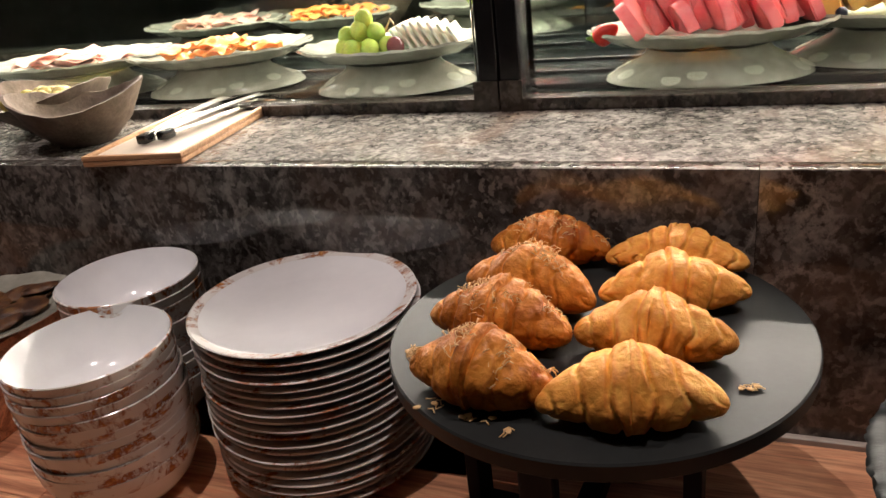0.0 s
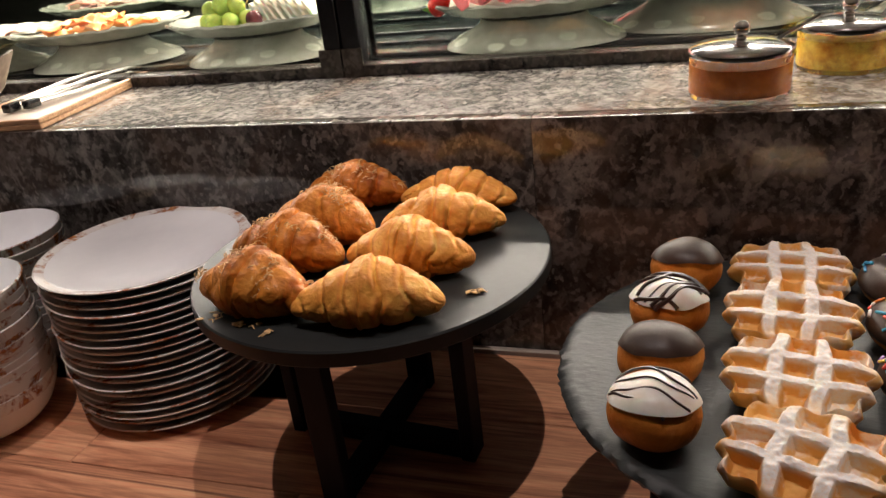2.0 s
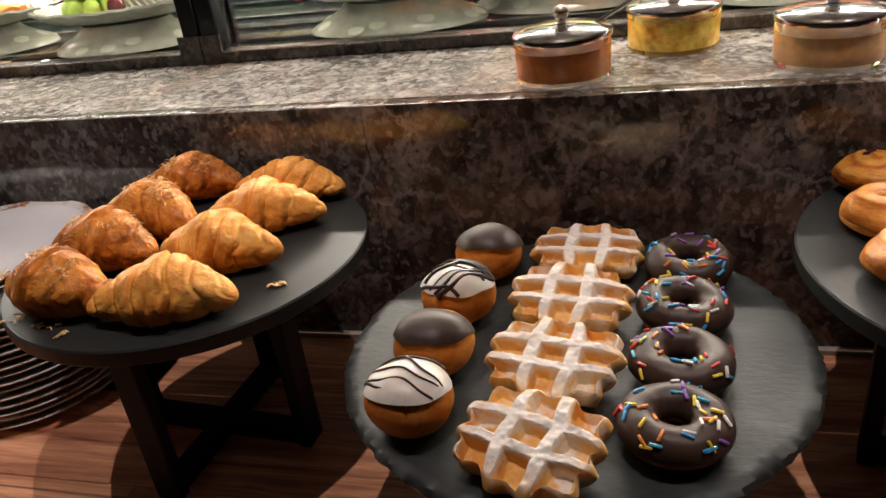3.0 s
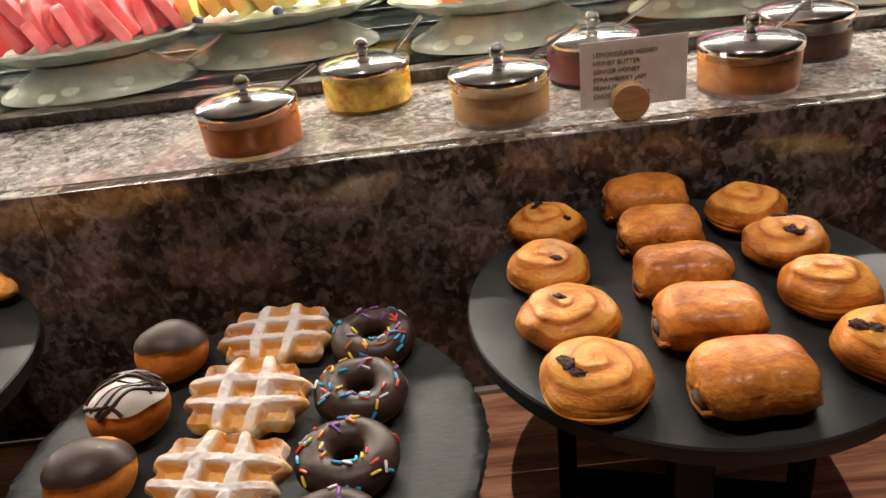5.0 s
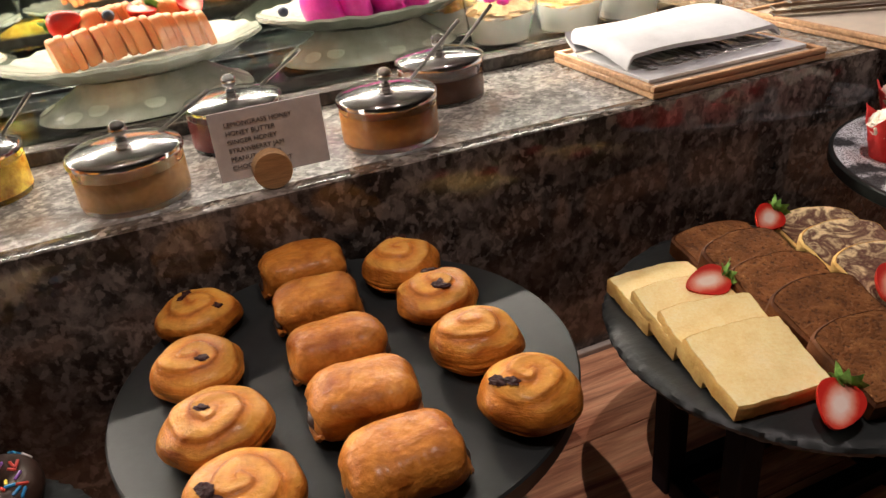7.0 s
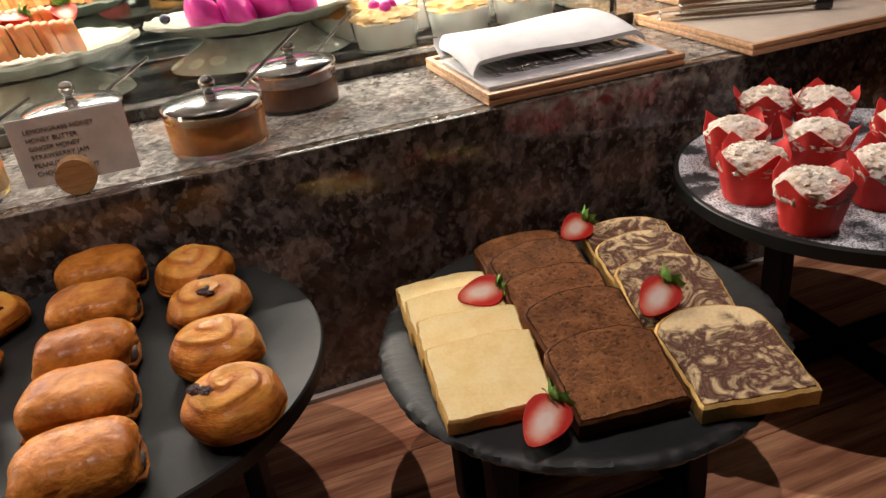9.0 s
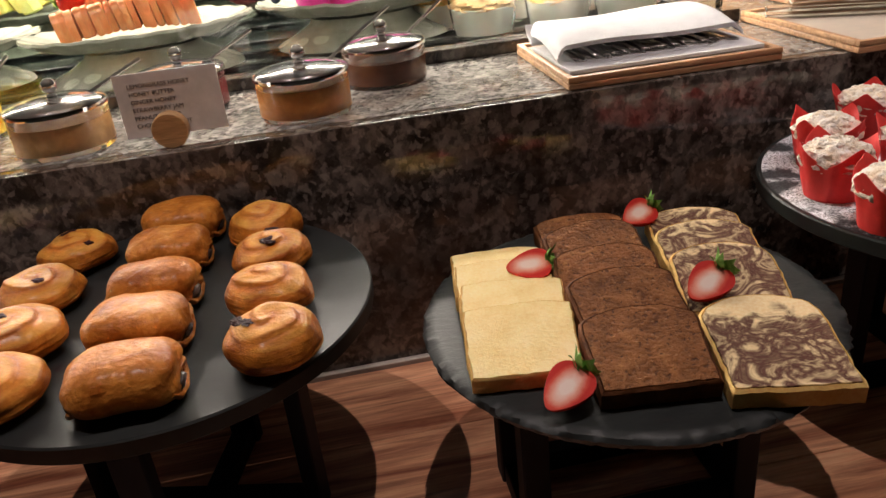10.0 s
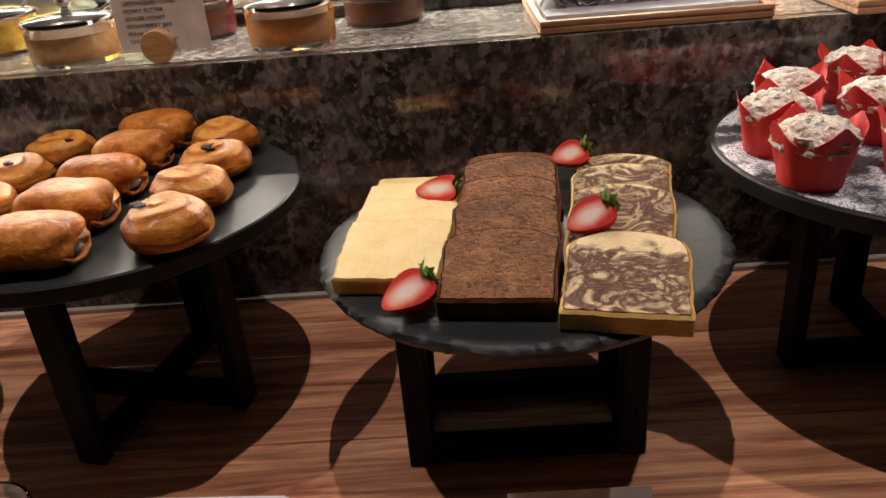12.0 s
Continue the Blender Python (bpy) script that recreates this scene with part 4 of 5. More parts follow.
BOARDS = [(-0.070, 0.474, 1.077, 0.137, "smooth"), (0.226, 0.403, 1.050, 0.140, "slate"), (0.5055, 0.4765, 1.0755, 0.1432, "smooth"), (0.808, 0.407, 1.054, 0.1335, "slate"), (1.104, 0.458, 1.080, 0.151, "sugar")]
STANDS = [(-0.084, 0.471, -5), (0.226, 0.403, 0), (0.504, 0.468, -14), (0.804, 0.405, 0), (1.104, 0.458, 0)]
for k, ((x, y, z, r, kind), (px, py, turn)) in enumerate(zip(BOARDS, STANDS)):
    under = board(x, y, z, r, kind, 3.1 * k)
    if kind == "slate":
        frame_stand(px, py, under, 0.165, 0.088, turn)
    else:
        stand(px, py, under, 0.081, turn)
Z1, Z2, Z3, Z4, Z5 = (b[2] for b in BOARDS)

# ---- croissants ----


def croissant_env(t):
    a = min(1.0, abs(t))
    return (1 - a ** 1.35) ** 0.95 * 0.78 + 0.21 * (1 - a ** 14) ** 0.5 + 0.05 * math.exp(-(t / 0.2) ** 2)


def croissant_mesh(seed, mat):
    bend = 0.5 + 0.5 * math.sin(seed * 2.1)
    n_ = 3.1 + 0.4 * math.sin(seed * 3.3)

    def fn(s, v):
        t = 2 * s - 1
        a = abs(t)
        c, sn = math.cos(v), math.sin(v)
        env = croissant_env(t)
        lay = noise.noise(Vector((seed * 1.7, 1.1 * c + t, 1.1 * sn)))
        q = a ** 0.85 * n_ + 0.45 + (0.24 if t > 0 else -0.20) * math.sin(v + seed) + 0.55 * lay
        fr = q % 1.0
        seam = math.exp(-(min(fr, 1 - fr) / 0.10) ** 2)
        lip = math.exp(-((fr - 0.86) / 0.14) ** 2)
        depth = 0.7 + 0.5 * noise.noise(Vector((c * 1.5, sn * 1.5, seed + int(q))))
        ridge = 1.0 + depth * (0.105 * math.sin(math.pi * fr) - 0.135 * seam + 0.085 * lip)
        k = env * ridge * (1 + 0.15 * noise.noise(Vector((t * 2.3 + seed * 3, c * 1.1, sn * 1.1))) + 0.05 * noise.noise(Vector((t * 8 + seed, c * 4, sn * 4))))
        y = 0.0262 * k * c
        z = 0.0228 * k * sn
        low = 0.0165 * (1 - 0.34 * a * a)
        zz = z + low
        if zz < 0.002:
            zz = 0.002 - 0.002 * (1 - math.exp((zz - 0.002) / 0.006))
        return (0.0520 * t, y - 0.007 * bend * a * a + 0.003 * math.sin(seed) * t, zz)
    return mesh_of("crust", grid_solid(130, 52, fn), mat)


def croissant(x, y, turn, seed, dark, long_, high_):
    c = thing("croissant", pose(x, y, Z1 + 0.0009, 0, 0, turn) @ Matrix.Diagonal((long_, 1.01, high_, 1)), "dark golden croissant with toasted shreds on top" if dark else "plain golden butter croissant with ridged crust", "croissant", "croissants")
    part("crust", croissant_mesh(seed, DARKCROISSANT if dark else CROISSANT), None, c)
    if dark:
        rng = random.Random(int(seed * 10))
        me = [mesh_of("shred", tube([(0, 0, 0), (0.002, 0.0012, 0.0012), (0.004, 0.0008 + 0.001 * j, 0.0016), (0.0058, -0.0006 + 0.002 * j, 0.0004)], 0.00032, 5), SHRED) for j in range(3)]
        knots = [(rng.gauss(0.05, 0.36), rng.gauss(math.pi / 2, 0.5)) for _ in range(11)]
        for i in range(120):
            kt, kv = knots[i % 11]
            t = max(-0.85, min(0.85, kt + rng.gauss(0, 0.09)))
            v = kv + rng.gauss(0, 0.16)
            env = croissant_env(t) * 0.99
            p = (0.0525 * t, 0.0268 * env * math.cos(v) - 0.0035 * t * t, 0.0232 * env * math.sin(v) + 0.0165 * (1 - 0.34 * t * t))
            part("shred", me[i % 3], None, c, "", pose(*p, rng.uniform(-14, 14), rng.gauss(math.degrees(0.5 * t), 12), rng.gauss(90, 60)))


CROISSANTS = [(-0.0346, 0.3857, 8, 1.0, False, 0.98, 0.95), (-0.029, 0.4507, -3, 2.0, False, 0.945, 0.95), (-0.0228, 0.515, 9, 3.0, False, 0.965, 0.91), (-0.0257, 0.572, 3, 4.0, False, 0.99, 0.80),
              (-0.1207, 0.3884, -6, 5.0, True, 0.93, 1.0), (-0.1272, 0.4525, -8, 6.0, True, 0.98, 0.98), (-0.1185, 0.505, -18, 7.0, True, 1.0, 1.03), (-0.1225, 0.576, -6, 8.0, True, 0.95, 0.92)]
for args in CROISSANTS:
    croissant(*args)
rng = random.Random(5)
flake = [mesh_of("flake", tube([(0, 0, 0), (0.003, 0.001, 0.0008), (0.006, -0.001, 0.0)], 0.0004, 5), SHRED), mesh_of("flake", blob(0.0024, 0.0016, 0.0006, 0.5, 3), SHRED)]
for x, y, n, sp in ((-0.146, 0.372, 9, 0.006), (-0.120, 0.362, 7, 0.005), (-0.098, 0.356, 4, 0.003), (0.026, 0.420, 10, 0.004), (-0.180, 0.425, 8, 0.004), (-0.070, 0.470, 10, 0.006)):
    for i in range(n):
        f_ = tagged(part("pastry_flake", flake[0 if rng.random() < 0.7 else 1], None, None, "", pose(x + rng.gauss(0, sp), y + rng.gauss(0, sp * 0.6), Z1 + 0.0011, 0, 0, rng.uniform(0, 360))), "pale pastry flake fallen on the board", "crumb", "pastry flakes")

# ---- filled buns ----


def bun(x, y, top, strips, seed, turn):
    b = thing("filled_bun", pose(x, y, Z2 + 0.0005, 0, 0, turn), {"white": "round fried bun with white icing and chocolate lines", "dark": "round fried bun with smooth dark chocolate icing"}[top], "bun", "filled buns")
    part("bun", blob(0.0245, 0.0235, 0.0195, 0.05, 1.5, seed, 22, 32, flat=-0.0165), BUN, b, "", pose(0, 0, 0.0168))

    def cap(s, v):
        p = s * math.pi
        if s <= 0.8:
            q = s / 0.8 * 1.24 * (1 + 0.10 * noise.noise(Vector((math.cos(v) * 1.6, math.sin(v) * 1.6, seed))))
            k = 1.05
        else:
            q = (1 - s) / 0.2 * 1.22
            k = 0.96
        n1 = 1 + 0.05 * noise.noise(Vector((math.sin(q) * math.cos(v), math.sin(q) * math.sin(v), math.cos(q))) * 1.5 + Vector((seed * 3.7, seed, -seed)))
        return (0.0245 * k * n1 * math.sin(q) * math.cos(v), 0.0235 * k * n1 * math.sin(q) * math.sin(v), 0.0168 + 0.0195 * k * n1 * math.cos(q))
    part("icing", grid_solid(30, 40, cap), WHITEICING if top == "white" else CHOCOLATE, b, "", Matrix.Translation((0, 0, 0.0168)) @ pose(0, 0, 0, -14, 0, -turn).to_3x3().to_4x4() @ Matrix.Translation((0, 0, -0.0168)))
    r_ = random.Random(int(seed * 7))
    for i in range(strips):
        off = (i - (strips - 1) / 2) * (0.036 / strips) + r_.uniform(-0.002, 0.002)
        ang = radians(r_.choice((12, 20, -24, -40)) if strips > 5 else r_.uniform(-22, 22))
        pts = []
        for j in range(17):
            u = -0.020 + 0.040 * j / 16
            px = u * math.cos(ang) - off * math.sin(ang)
            py = u * math.sin(ang) + off * math.cos(ang) + 0.0012 * math.sin(u * 260 + i)
            rr = (px / 0.0262) ** 2 + (py / 0.0252) ** 2
            if rr < 0.86:
                pts.append((px, py, 0.0168 + 0.0208 * math.sqrt(1 - rr)))
        if len(pts) > 3:
            part("drizzle", tube(pts, r_.uniform(0.0006, 0.0011) if strips < 8 else r_.uniform(0.0009, 0.0017), 6), DRIZZLE, b)


bun(0.147, 0.323, "white", 5, 1.0, -14)
bun(0.148, 0.375, "dark", 0, 2.0, 10)
bun(0.151, 0.430, "white", 9, 3.0, 20)
bun(0.161, 0.488, "dark", 0, 4.0, 30)

# ---- waffles ----


def waffle(x, y, z, tilt, turn, seed):
    w = thing("waffle", pose(x, y, z, tilt, 0, turn), "thick golden waffle dusted with powdered sugar", "waffle", "waffles")
    n, R = 84, 0.0340
    bm = bmesh.new()
    top, low = [], []
    for i in range(n + 1):
        tr, lr = [], []
        for j in range(n + 1):
            u, v = 2 * i / n - 1, 2 * j / n - 1
            e = max(abs(u), abs(v))
            lobe = 1 + e ** 3 * (-0.075 * math.cos(math.pi / 0.31 * (v if abs(u) > abs(v) else u) + 0.5 * math.sin(seed * 3)) + 0.13 * noise.noise(Vector((u * 1.5 + seed, v * 1.5, seed))))
            px = R * 1.12 * u * math.sqrt(1 - 0.44 * v * v) * lobe
            py = R * 0.85 * v * math.sqrt(1 - 0.44 * u * u) * lobe
            wu, wv = u + 0.05 * noise.noise(Vector((v * 2, seed, 1))), v + 0.05 * noise.noise(Vector((u * 2, seed, 5)))
            du = min(abs(wu - 0.31), abs(wu + 0.31), abs(abs(wu) - 0.97) + 0.05)
            dv = min(abs(wv - 0.31), abs(wv + 0.31), abs(abs(wv) - 0.97) + 0.05)
            well = max(0.0, min(1.0, (min(du, dv) - 0.080) / 0.10))
            well = well * well * (3 - 2 * well)
            rim = max(0.0, (e - 0.86) / 0.14)
            h = 0.0162 - 0.0085 * well - 0.0025 * max(0.0, (e - 0.55) / 0.45) - 0.0065 * rim ** 2.4
            h += 0.0011 * noise.noise(Vector((px * 110, py * 110, seed))) + 0.0006 * noise.noise(Vector((px * 320, py * 320, seed)))
            tr.append(bm.verts.new((px, py, h)))
            lr.append(bm.verts.new((px * (1 - 0.04 * rim), py * (1 - 0.04 * rim), 0.0005 + 0.003 * rim ** 2)))
        top.append(tr)
        low.append(lr)
    for rows in (top, low):
        for i in range(n):
            for j in range(n):
                bm.faces.new((rows[i][j], rows[i + 1][j], rows[i + 1][j + 1], rows[i][j + 1]))
    ring = [(i, 0) for i in range(n)] + [(n, j) for j in range(n)] + [(n - i, n) for i in range(n)] + [(0, n - j) for j in range(n)]
    for (a, b), (c, d) in zip(ring, ring[1:] + ring[:1]):
        bm.faces.new((top[a][b], low[a][b], low[c][d], top[c][d]))
    bmesh.ops.recalc_face_normals(bm, faces=bm.faces[:])
    part("body", bm, WAFFLE, w)


waffle(0.230, 0.502, Z2 + 0.0035, 5, -3, 1.0)
waffle(0.2225, 0.434, Z2 + 0.0075, 12, -7, 2.0)
waffle(0.220, 0.366, Z2 + 0.0075, 12, -10, 3.0)
waffle(0.216, 0.299, Z2 + 0.0075, 12, -19, 4.0)

# ---- doughnuts ----
bit = mesh_of("sprinkle", tube([(-0.0032, 0, 0), (-0.0027, 0, 0), (0.0027, 0, 0), (0.0032, 0, 0)], 0.00095, 6, lambda u: 0.6 if u in (0.0, 1.0) else 1.0), SPRINKLES[0])
bits = []
for mt in SPRINKLES:
    me = bit.copy()
    me.materials.clear()
    me.materials.append(mt)
    bits.append(me)


def ring_mesh(R, r, squash, seed, lo, hi, mat, name):
    bm = bmesh.new()
    nu, nv = 56, 26
    closed = hi - lo > TAU - 0.01
    rows = []
    for i in range(nu):
        a = TAU * i / nu
        row = []
        for j in range(nv if closed else nv + 1):
            b = lo + (hi - lo) * j / nv
            k = r * (1 + 0.05 * noise.noise(Vector((math.cos(a) * 2, math.sin(a) * 2 + seed, b))))
            if not closed and j in (0, nv):
                k *= 0.93
            row.append(bm.verts.new(((R + k * math.cos(b)) * math.cos(a), (R + k * math.cos(b)) * math.sin(a), k * squash * math.sin(b))))
        rows.append(row)
    m_ = len(rows[0])
    for i in range(nu):
        p, q = rows[i], rows[(i + 1) % nu]
        for j in range(m_ if closed else m_ - 1):
            k = (j + 1) % m_
            bm.faces.new((p[j], q[j], q[k], p[k]))
    bmesh.ops.recalc_face_normals(bm, faces=bm.faces[:])
    return mesh_of(name, bm, mat)


def doughnut(x, y, seed, tilt=0.0):
    d = thing("doughnut", pose(x, y, Z2 + 0.0108, tilt, 0, 40 * seed), "chocolate-glazed ring doughnut with coloured sprinkles", "doughnut", "doughnuts")
    R, r = 0.0180, 0.0104
    part("dough", ring_mesh(R, r * 0.965, 1.0, seed, 0, TAU, BUN, "dough"), None, d)
    part("glaze", ring_mesh(R, r * 1.03, 1.0, seed, -0.30, math.pi + 0.25, CHOCOLATE, "glaze"), None, d, "dark chocolate glaze")
    r_ = random.Random(int(seed * 31))
    for i in range(34):
        a, b = r_.uniform(0, TAU), r_.uniform(0.30, 2.15)
        k = r * 1.08
        p = ((R + k * math.cos(b)) * math.cos(a), (R + k * math.cos(b)) * math.sin(a), k * math.sin(b))
        nrm = Vector((math.cos(b) * math.cos(a), math.cos(b) * math.sin(a), math.sin(b)))
        q = nrm.to_track_quat("Z", "Y").to_matrix().to_4x4()
        part("sprinkle", bits[r_.randrange(len(bits))], None, d, "", Matrix.Translation(p) @ q @ pose(0, 0, 0, 0, 0, r_.uniform(0, 360)))


for k, (x, y) in enumerate(((0.2975, 0.486), (0.2925, 0.430), (0.2885, 0.374), (0.2835, 0.322))):
    doughnut(x, y, k + 1.0, 3)

# ---- raisin spirals and chocolate rolls ----


def raisin_swirl(x, y, seed, turn, raisins, R=0.0285, H=0.0372):
    s_ = thing("raisin_swirl", pose(x, y, Z3 + 0.0004, 0, 0, turn), "glazed round raisin swirl pastry, golden brown", "pastry", "raisin swirls")

    def surf(p, v):
        rad = math.sin(p) ** 0.80
        up = abs(math.cos(p)) ** 0.92 * (1 if p < math.pi / 2 else -1)
        wob = noise.noise(Vector((math.cos(v) * rad * 1.3 + seed * 2, math.sin(v) * rad * 1.3, seed)))
        ph = (v / TAU + 2.1 * rad * R / 0.0285 + 0.06 * math.sin(3 * v) + 0.18 + 0.12 * wob) % 1.0
        face = max(0.0, min(1.0, (up + 0.05) / 0.45)) * min(1.0, rad * 3.5)
        fold = (ph ** 1.4 if ph < 0.88 else (1 - ph) / 0.12 * 0.836) * face * (0.55 + 0.9 * max(0.0, 0.5 + wob))
        w = noise.noise(Vector((math.cos(v) * rad * 1.6 + seed * 2, math.sin(v) * rad * 1.6, up * 1.2 + seed)))
        lam = noise.noise(Vector((math.cos(v) * 1.1, math.sin(v) * 1.1, up * 9 + seed + 0.6 * v / TAU * (TAU - v)))) * (1 - face)
        k = 1 + 0.11 * w + 0.030 * lam
        return (R * rad * k * math.cos(v), R * rad * k * math.sin(v), max(0.0, H * (0.31 + (0.60 * up * (1 + 0.10 * w) if up > 0 else 0.31 * up)) + 0.0017 * (fold - 0.35 * face)))

    def fn(s, v):
        return surf(math.pi * s, v)
    part("dough", grid_solid(80, 72, fn), DANISH, s_)
    r_ = random.Random(int(seed * 13))
    for i in range(raisins):
        if i % 3 == 0:
            a0, p0 = r_.uniform(0, TAU), r_.uniform(0.20, 0.55)
        a, p_ = a0 + r_.gauss(0, 0.32), abs(p0 + r_.gauss(0, 0.10))
        px, py, pz = surf(p_, a)
        part("raisin", blob(r_.uniform(0.0034, 0.0050), r_.uniform(0.0024, 0.0034), 0.0010, 0.65, 2.2, seed + i, 16, 24), RAISIN, s_, "wrinkled dark raisin", pose(px, py, pz - 0.0002, -14 * py / R, 14 * px / R, r_.uniform(0, 180)))


SWIRLS = [(0.4297, 0.573, 4, 0.0290, 0.0260), (0.4205, 0.509, 2, 0.0285, 0.0272), (0.4225, 0.4455, 1, 0.0302, 0.0290), (0.427, 0.3865, 5, 0.0306, 0.0275),
          (0.5752, 0.560, 3, 0.0286, 0.0308), (0.581, 0.506, 5, 0.0278, 0.0285), (0.5812, 0.448, 0, 0.0286, 0.0305), (0.5846, 0.385, 4, 0.0282, 0.0322)]
for k, (x, y, n_, rad_, high_) in enumerate(SWIRLS):
    raisin_swirl(x, y, k * 1.7 + 0.6, 70 * k + 20, n_, rad_, high_)


def chocolate_roll(x, y, seed, turn, sc=1.0):
    p = thing("chocolate_roll", pose(x, y, Z3 + 0.0004, 0, 0, turn) @ Matrix.Diagonal((sc, sc, sc * 0.83, 1)), "flaky rolled pastry with chocolate sticks inside", "pastry", "chocolate rolls")

    def fn(s, v):
        t = 2 * s - 1
        a = abs(t)
        env = max(0.0, 1 - a ** 5) ** 0.36
        c, sn = math.cos(v), math.sin(v)
        k = (abs(c) ** 2.7 + abs(sn) ** 2.7) ** (-1 / 2.7)
        w = noise.noise(Vector((t * 1.6 + seed, c, sn + seed)))
        lam = 0.0008 * math.sin(7 * math.sin(v * 0.5 + seed)) + 0.0017 * w + 0.0005 * noise.noise(Vector((t * 7 + seed, c * 5, sn * 5)))
        y_ = (0.0245 * env * k + lam) * c
        z_ = (0.0185 * env * k + lam) * sn + 0.0180 + 0.0012 * math.cos(t * 2)
        end = 0.0018 * math.sin(v * 2 + 5 * math.sin(v) + seed) * a ** 6
        return (0.031 * t + end, y_, max(z_, 0.0))
    part("crust", grid_solid(60, 44, fn), CHOCROLL, p)
    for sx in (-1, 1):
        part("chocolate_stick", blob(0.0055, 0.0085, 0.0042, 0.25, 2, seed + sx), CHOCOLATE, p, "dark chocolate stick end", pose(sx * 0.0275, -0.004 + 0.002 * math.sin(seed), 0.0115, 12, 0, 0))
        part("fold", tube([(sx * 0.0270, -0.019, 0.012), (sx * 0.0290, -0.014, 0.0065), (sx * 0.0298, -0.002, 0.0045), (sx * 0.0292, 0.010, 0.0070), (sx * 0.0280, 0.017, 0.014)], 0.0028, 8, lambda u: 0.5 + 0.6 * math.sin(math.pi * u)), CHOCROLL, p)


ROLLS = [(0.5085, 0.5905, -6, 0.99), (0.5056, 0.538, -6, 0.93), (0.5032, 0.4805, -6, 0.96), (0.502, 0.427, -6, 0.985), (0.505, 0.3695, 0, 0.985)]
for k, (x, y, tn, sc) in enumerate(ROLLS):
    chocolate_roll(x, y, k * 2.3 + 1, tn, sc)

# ---- cake slices ----


def cake_slice(name, x, y, z, tilt, turn, crumb, crust, label, w=0.060, L=0.072, t=0.0125, dome=0.35, group="", rind=0.955):
    """A loaf slice lying flat: straight bottom edge towards the front, domed top to the back."""
    c = thing(name, pose(x, y, z, tilt, 0, turn), label, "cake slice", group)
    pts = [(-w / 2, 0), (w / 2, 0)]
    side = L * (1 - dome)
    pts.append((w / 2 * 1.05, side))
    for k in range(1, 12):
        a = math.pi * k / 12
        pts.append((w / 2 * 1.05 * math.cos(a) * (1 + 0.03 * math.sin(5 * a)), side + L * dome * math.sin(a) ** 0.7))
    pts.append((-w / 2 * 1.05, side))
    dense = []
    for (x0, y0), (x1, y1) in zip(pts, pts[1:] + pts[:1]):
        n_ = max(1, int(math.hypot(x1 - x0, y1 - y0) / 0.004))
        for k in range(n_):
            u = k / n_
            px, py = x0 + (x1 - x0) * u, y0 + (y1 - y0) * u
            j = 0.0011 * noise.noise(Vector((px * 260, py * 260, x * 50 + y * 90))) + 0.0012 * noise.noise(Vector((px * 70, py * 70, x * 50 + y * 90)))
            dense.append((px + j, py + j))
    shrink = [(px * rind, (py - L / 2) * rind + L / 2) for px, py in dense]
    part("crumb", prism(shrink, 0.0004, t + 0.0006), crumb, c)
    bm = bmesh.new()
    n_ = len(dense)
    rings = [[bm.verts.new((px, py, zz)) for px, py in src] for src, zz in ((dense, 0.0), (dense, t * 0.9), ([((a[0] + b[0] * 2) / 3, (a[1] + b[1] * 2) / 3) for a, b in zip(dense, shrink)], t + 0.0004), (shrink, t - 0.002))]
    for r0, r1 in zip(rings[:-1], rings[1:]):
        for k in range(n_):
            bm.faces.new((r0[k], r0[(k + 1) % n_], r1[(k + 1) % n_], r1[k]))
    bmesh.ops.recalc_face_normals(bm, faces=bm.faces[:])
    part("crust", bm, crust, c)


for k, (x, y, tn) in enumerate(((0.7226, 0.338, -9), (0.7262, 0.369, -10), (0.7296, 0.400, -9), (0.733, 0.431, -8))):
    cake_slice("butter_cake_slice", x, y, Z4 + 0.0005, (10.5, 11.0, 10.0, 2.0)[k], tn, BUTTERCRUMB, BUTTERCRUST, "pale yellow butter cake slice with thin crust", 0.064, 0.062, 0.0108, 0.10, "butter cake slices", 0.960)
for k, (x, y, tn) in enumerate(((0.786, 0.304, -8), (0.796, 0.347, -3), (0.794, 0.385, -11), (0.806, 0.421, 1), (0.804, 0.453, -7))):
    cake_slice("banana_cake_slice", x, y, Z4 + 0.0005, (13.0, 17.0, 15.0, 16.5, 7.0)[k], tn, BANANACRUMB, BANANACRUST, "moist dark brown banana cake slice", 0.065, 0.064, 0.0125, 0.28, "banana cake slices", 0.935)
for k, (x, y, tn) in enumerate(((0.8505, 0.281, -13), (0.864, 0.360, -13), (0.872, 0.397, -12), (0.880, 0.430, -12))):
    cake_slice("marble_cake_slice", x, y, Z4 + 0.0005, (5.0, 11.0, 11.0, 6.0)[k], tn, MARBLECRUMB, BUTTERCRUST, "marbled vanilla and chocolate cake slice, orange crust", 0.067 if k == 0 else 0.064, 0.086 if k == 0 else 0.070, 0.0115, 0.35, "marble cake slices", 0.935)
strawberry(pose(0.754, 0.441, Z4 + 0.0235, 6, 26, -98), "halved strawberry with leaves lying on butter cake", True, 0.95)
strawberry(pose(0.852, 0.487, Z4 + 0.0255, 10, 30, -62), "halved strawberry leaning on marble cake", True, 0.9)
strawberry(pose(0.7375, 0.315, Z4 + 0.0145, 18, 16, -52), "halved strawberry leaning on butter and banana cake", True, 1.0)
strawberry(pose(0.848, 0.374, Z4 + 0.0260, 18, 18, -58), "halved strawberry on marble cake", True, 1.0)

# ---- muffins ----


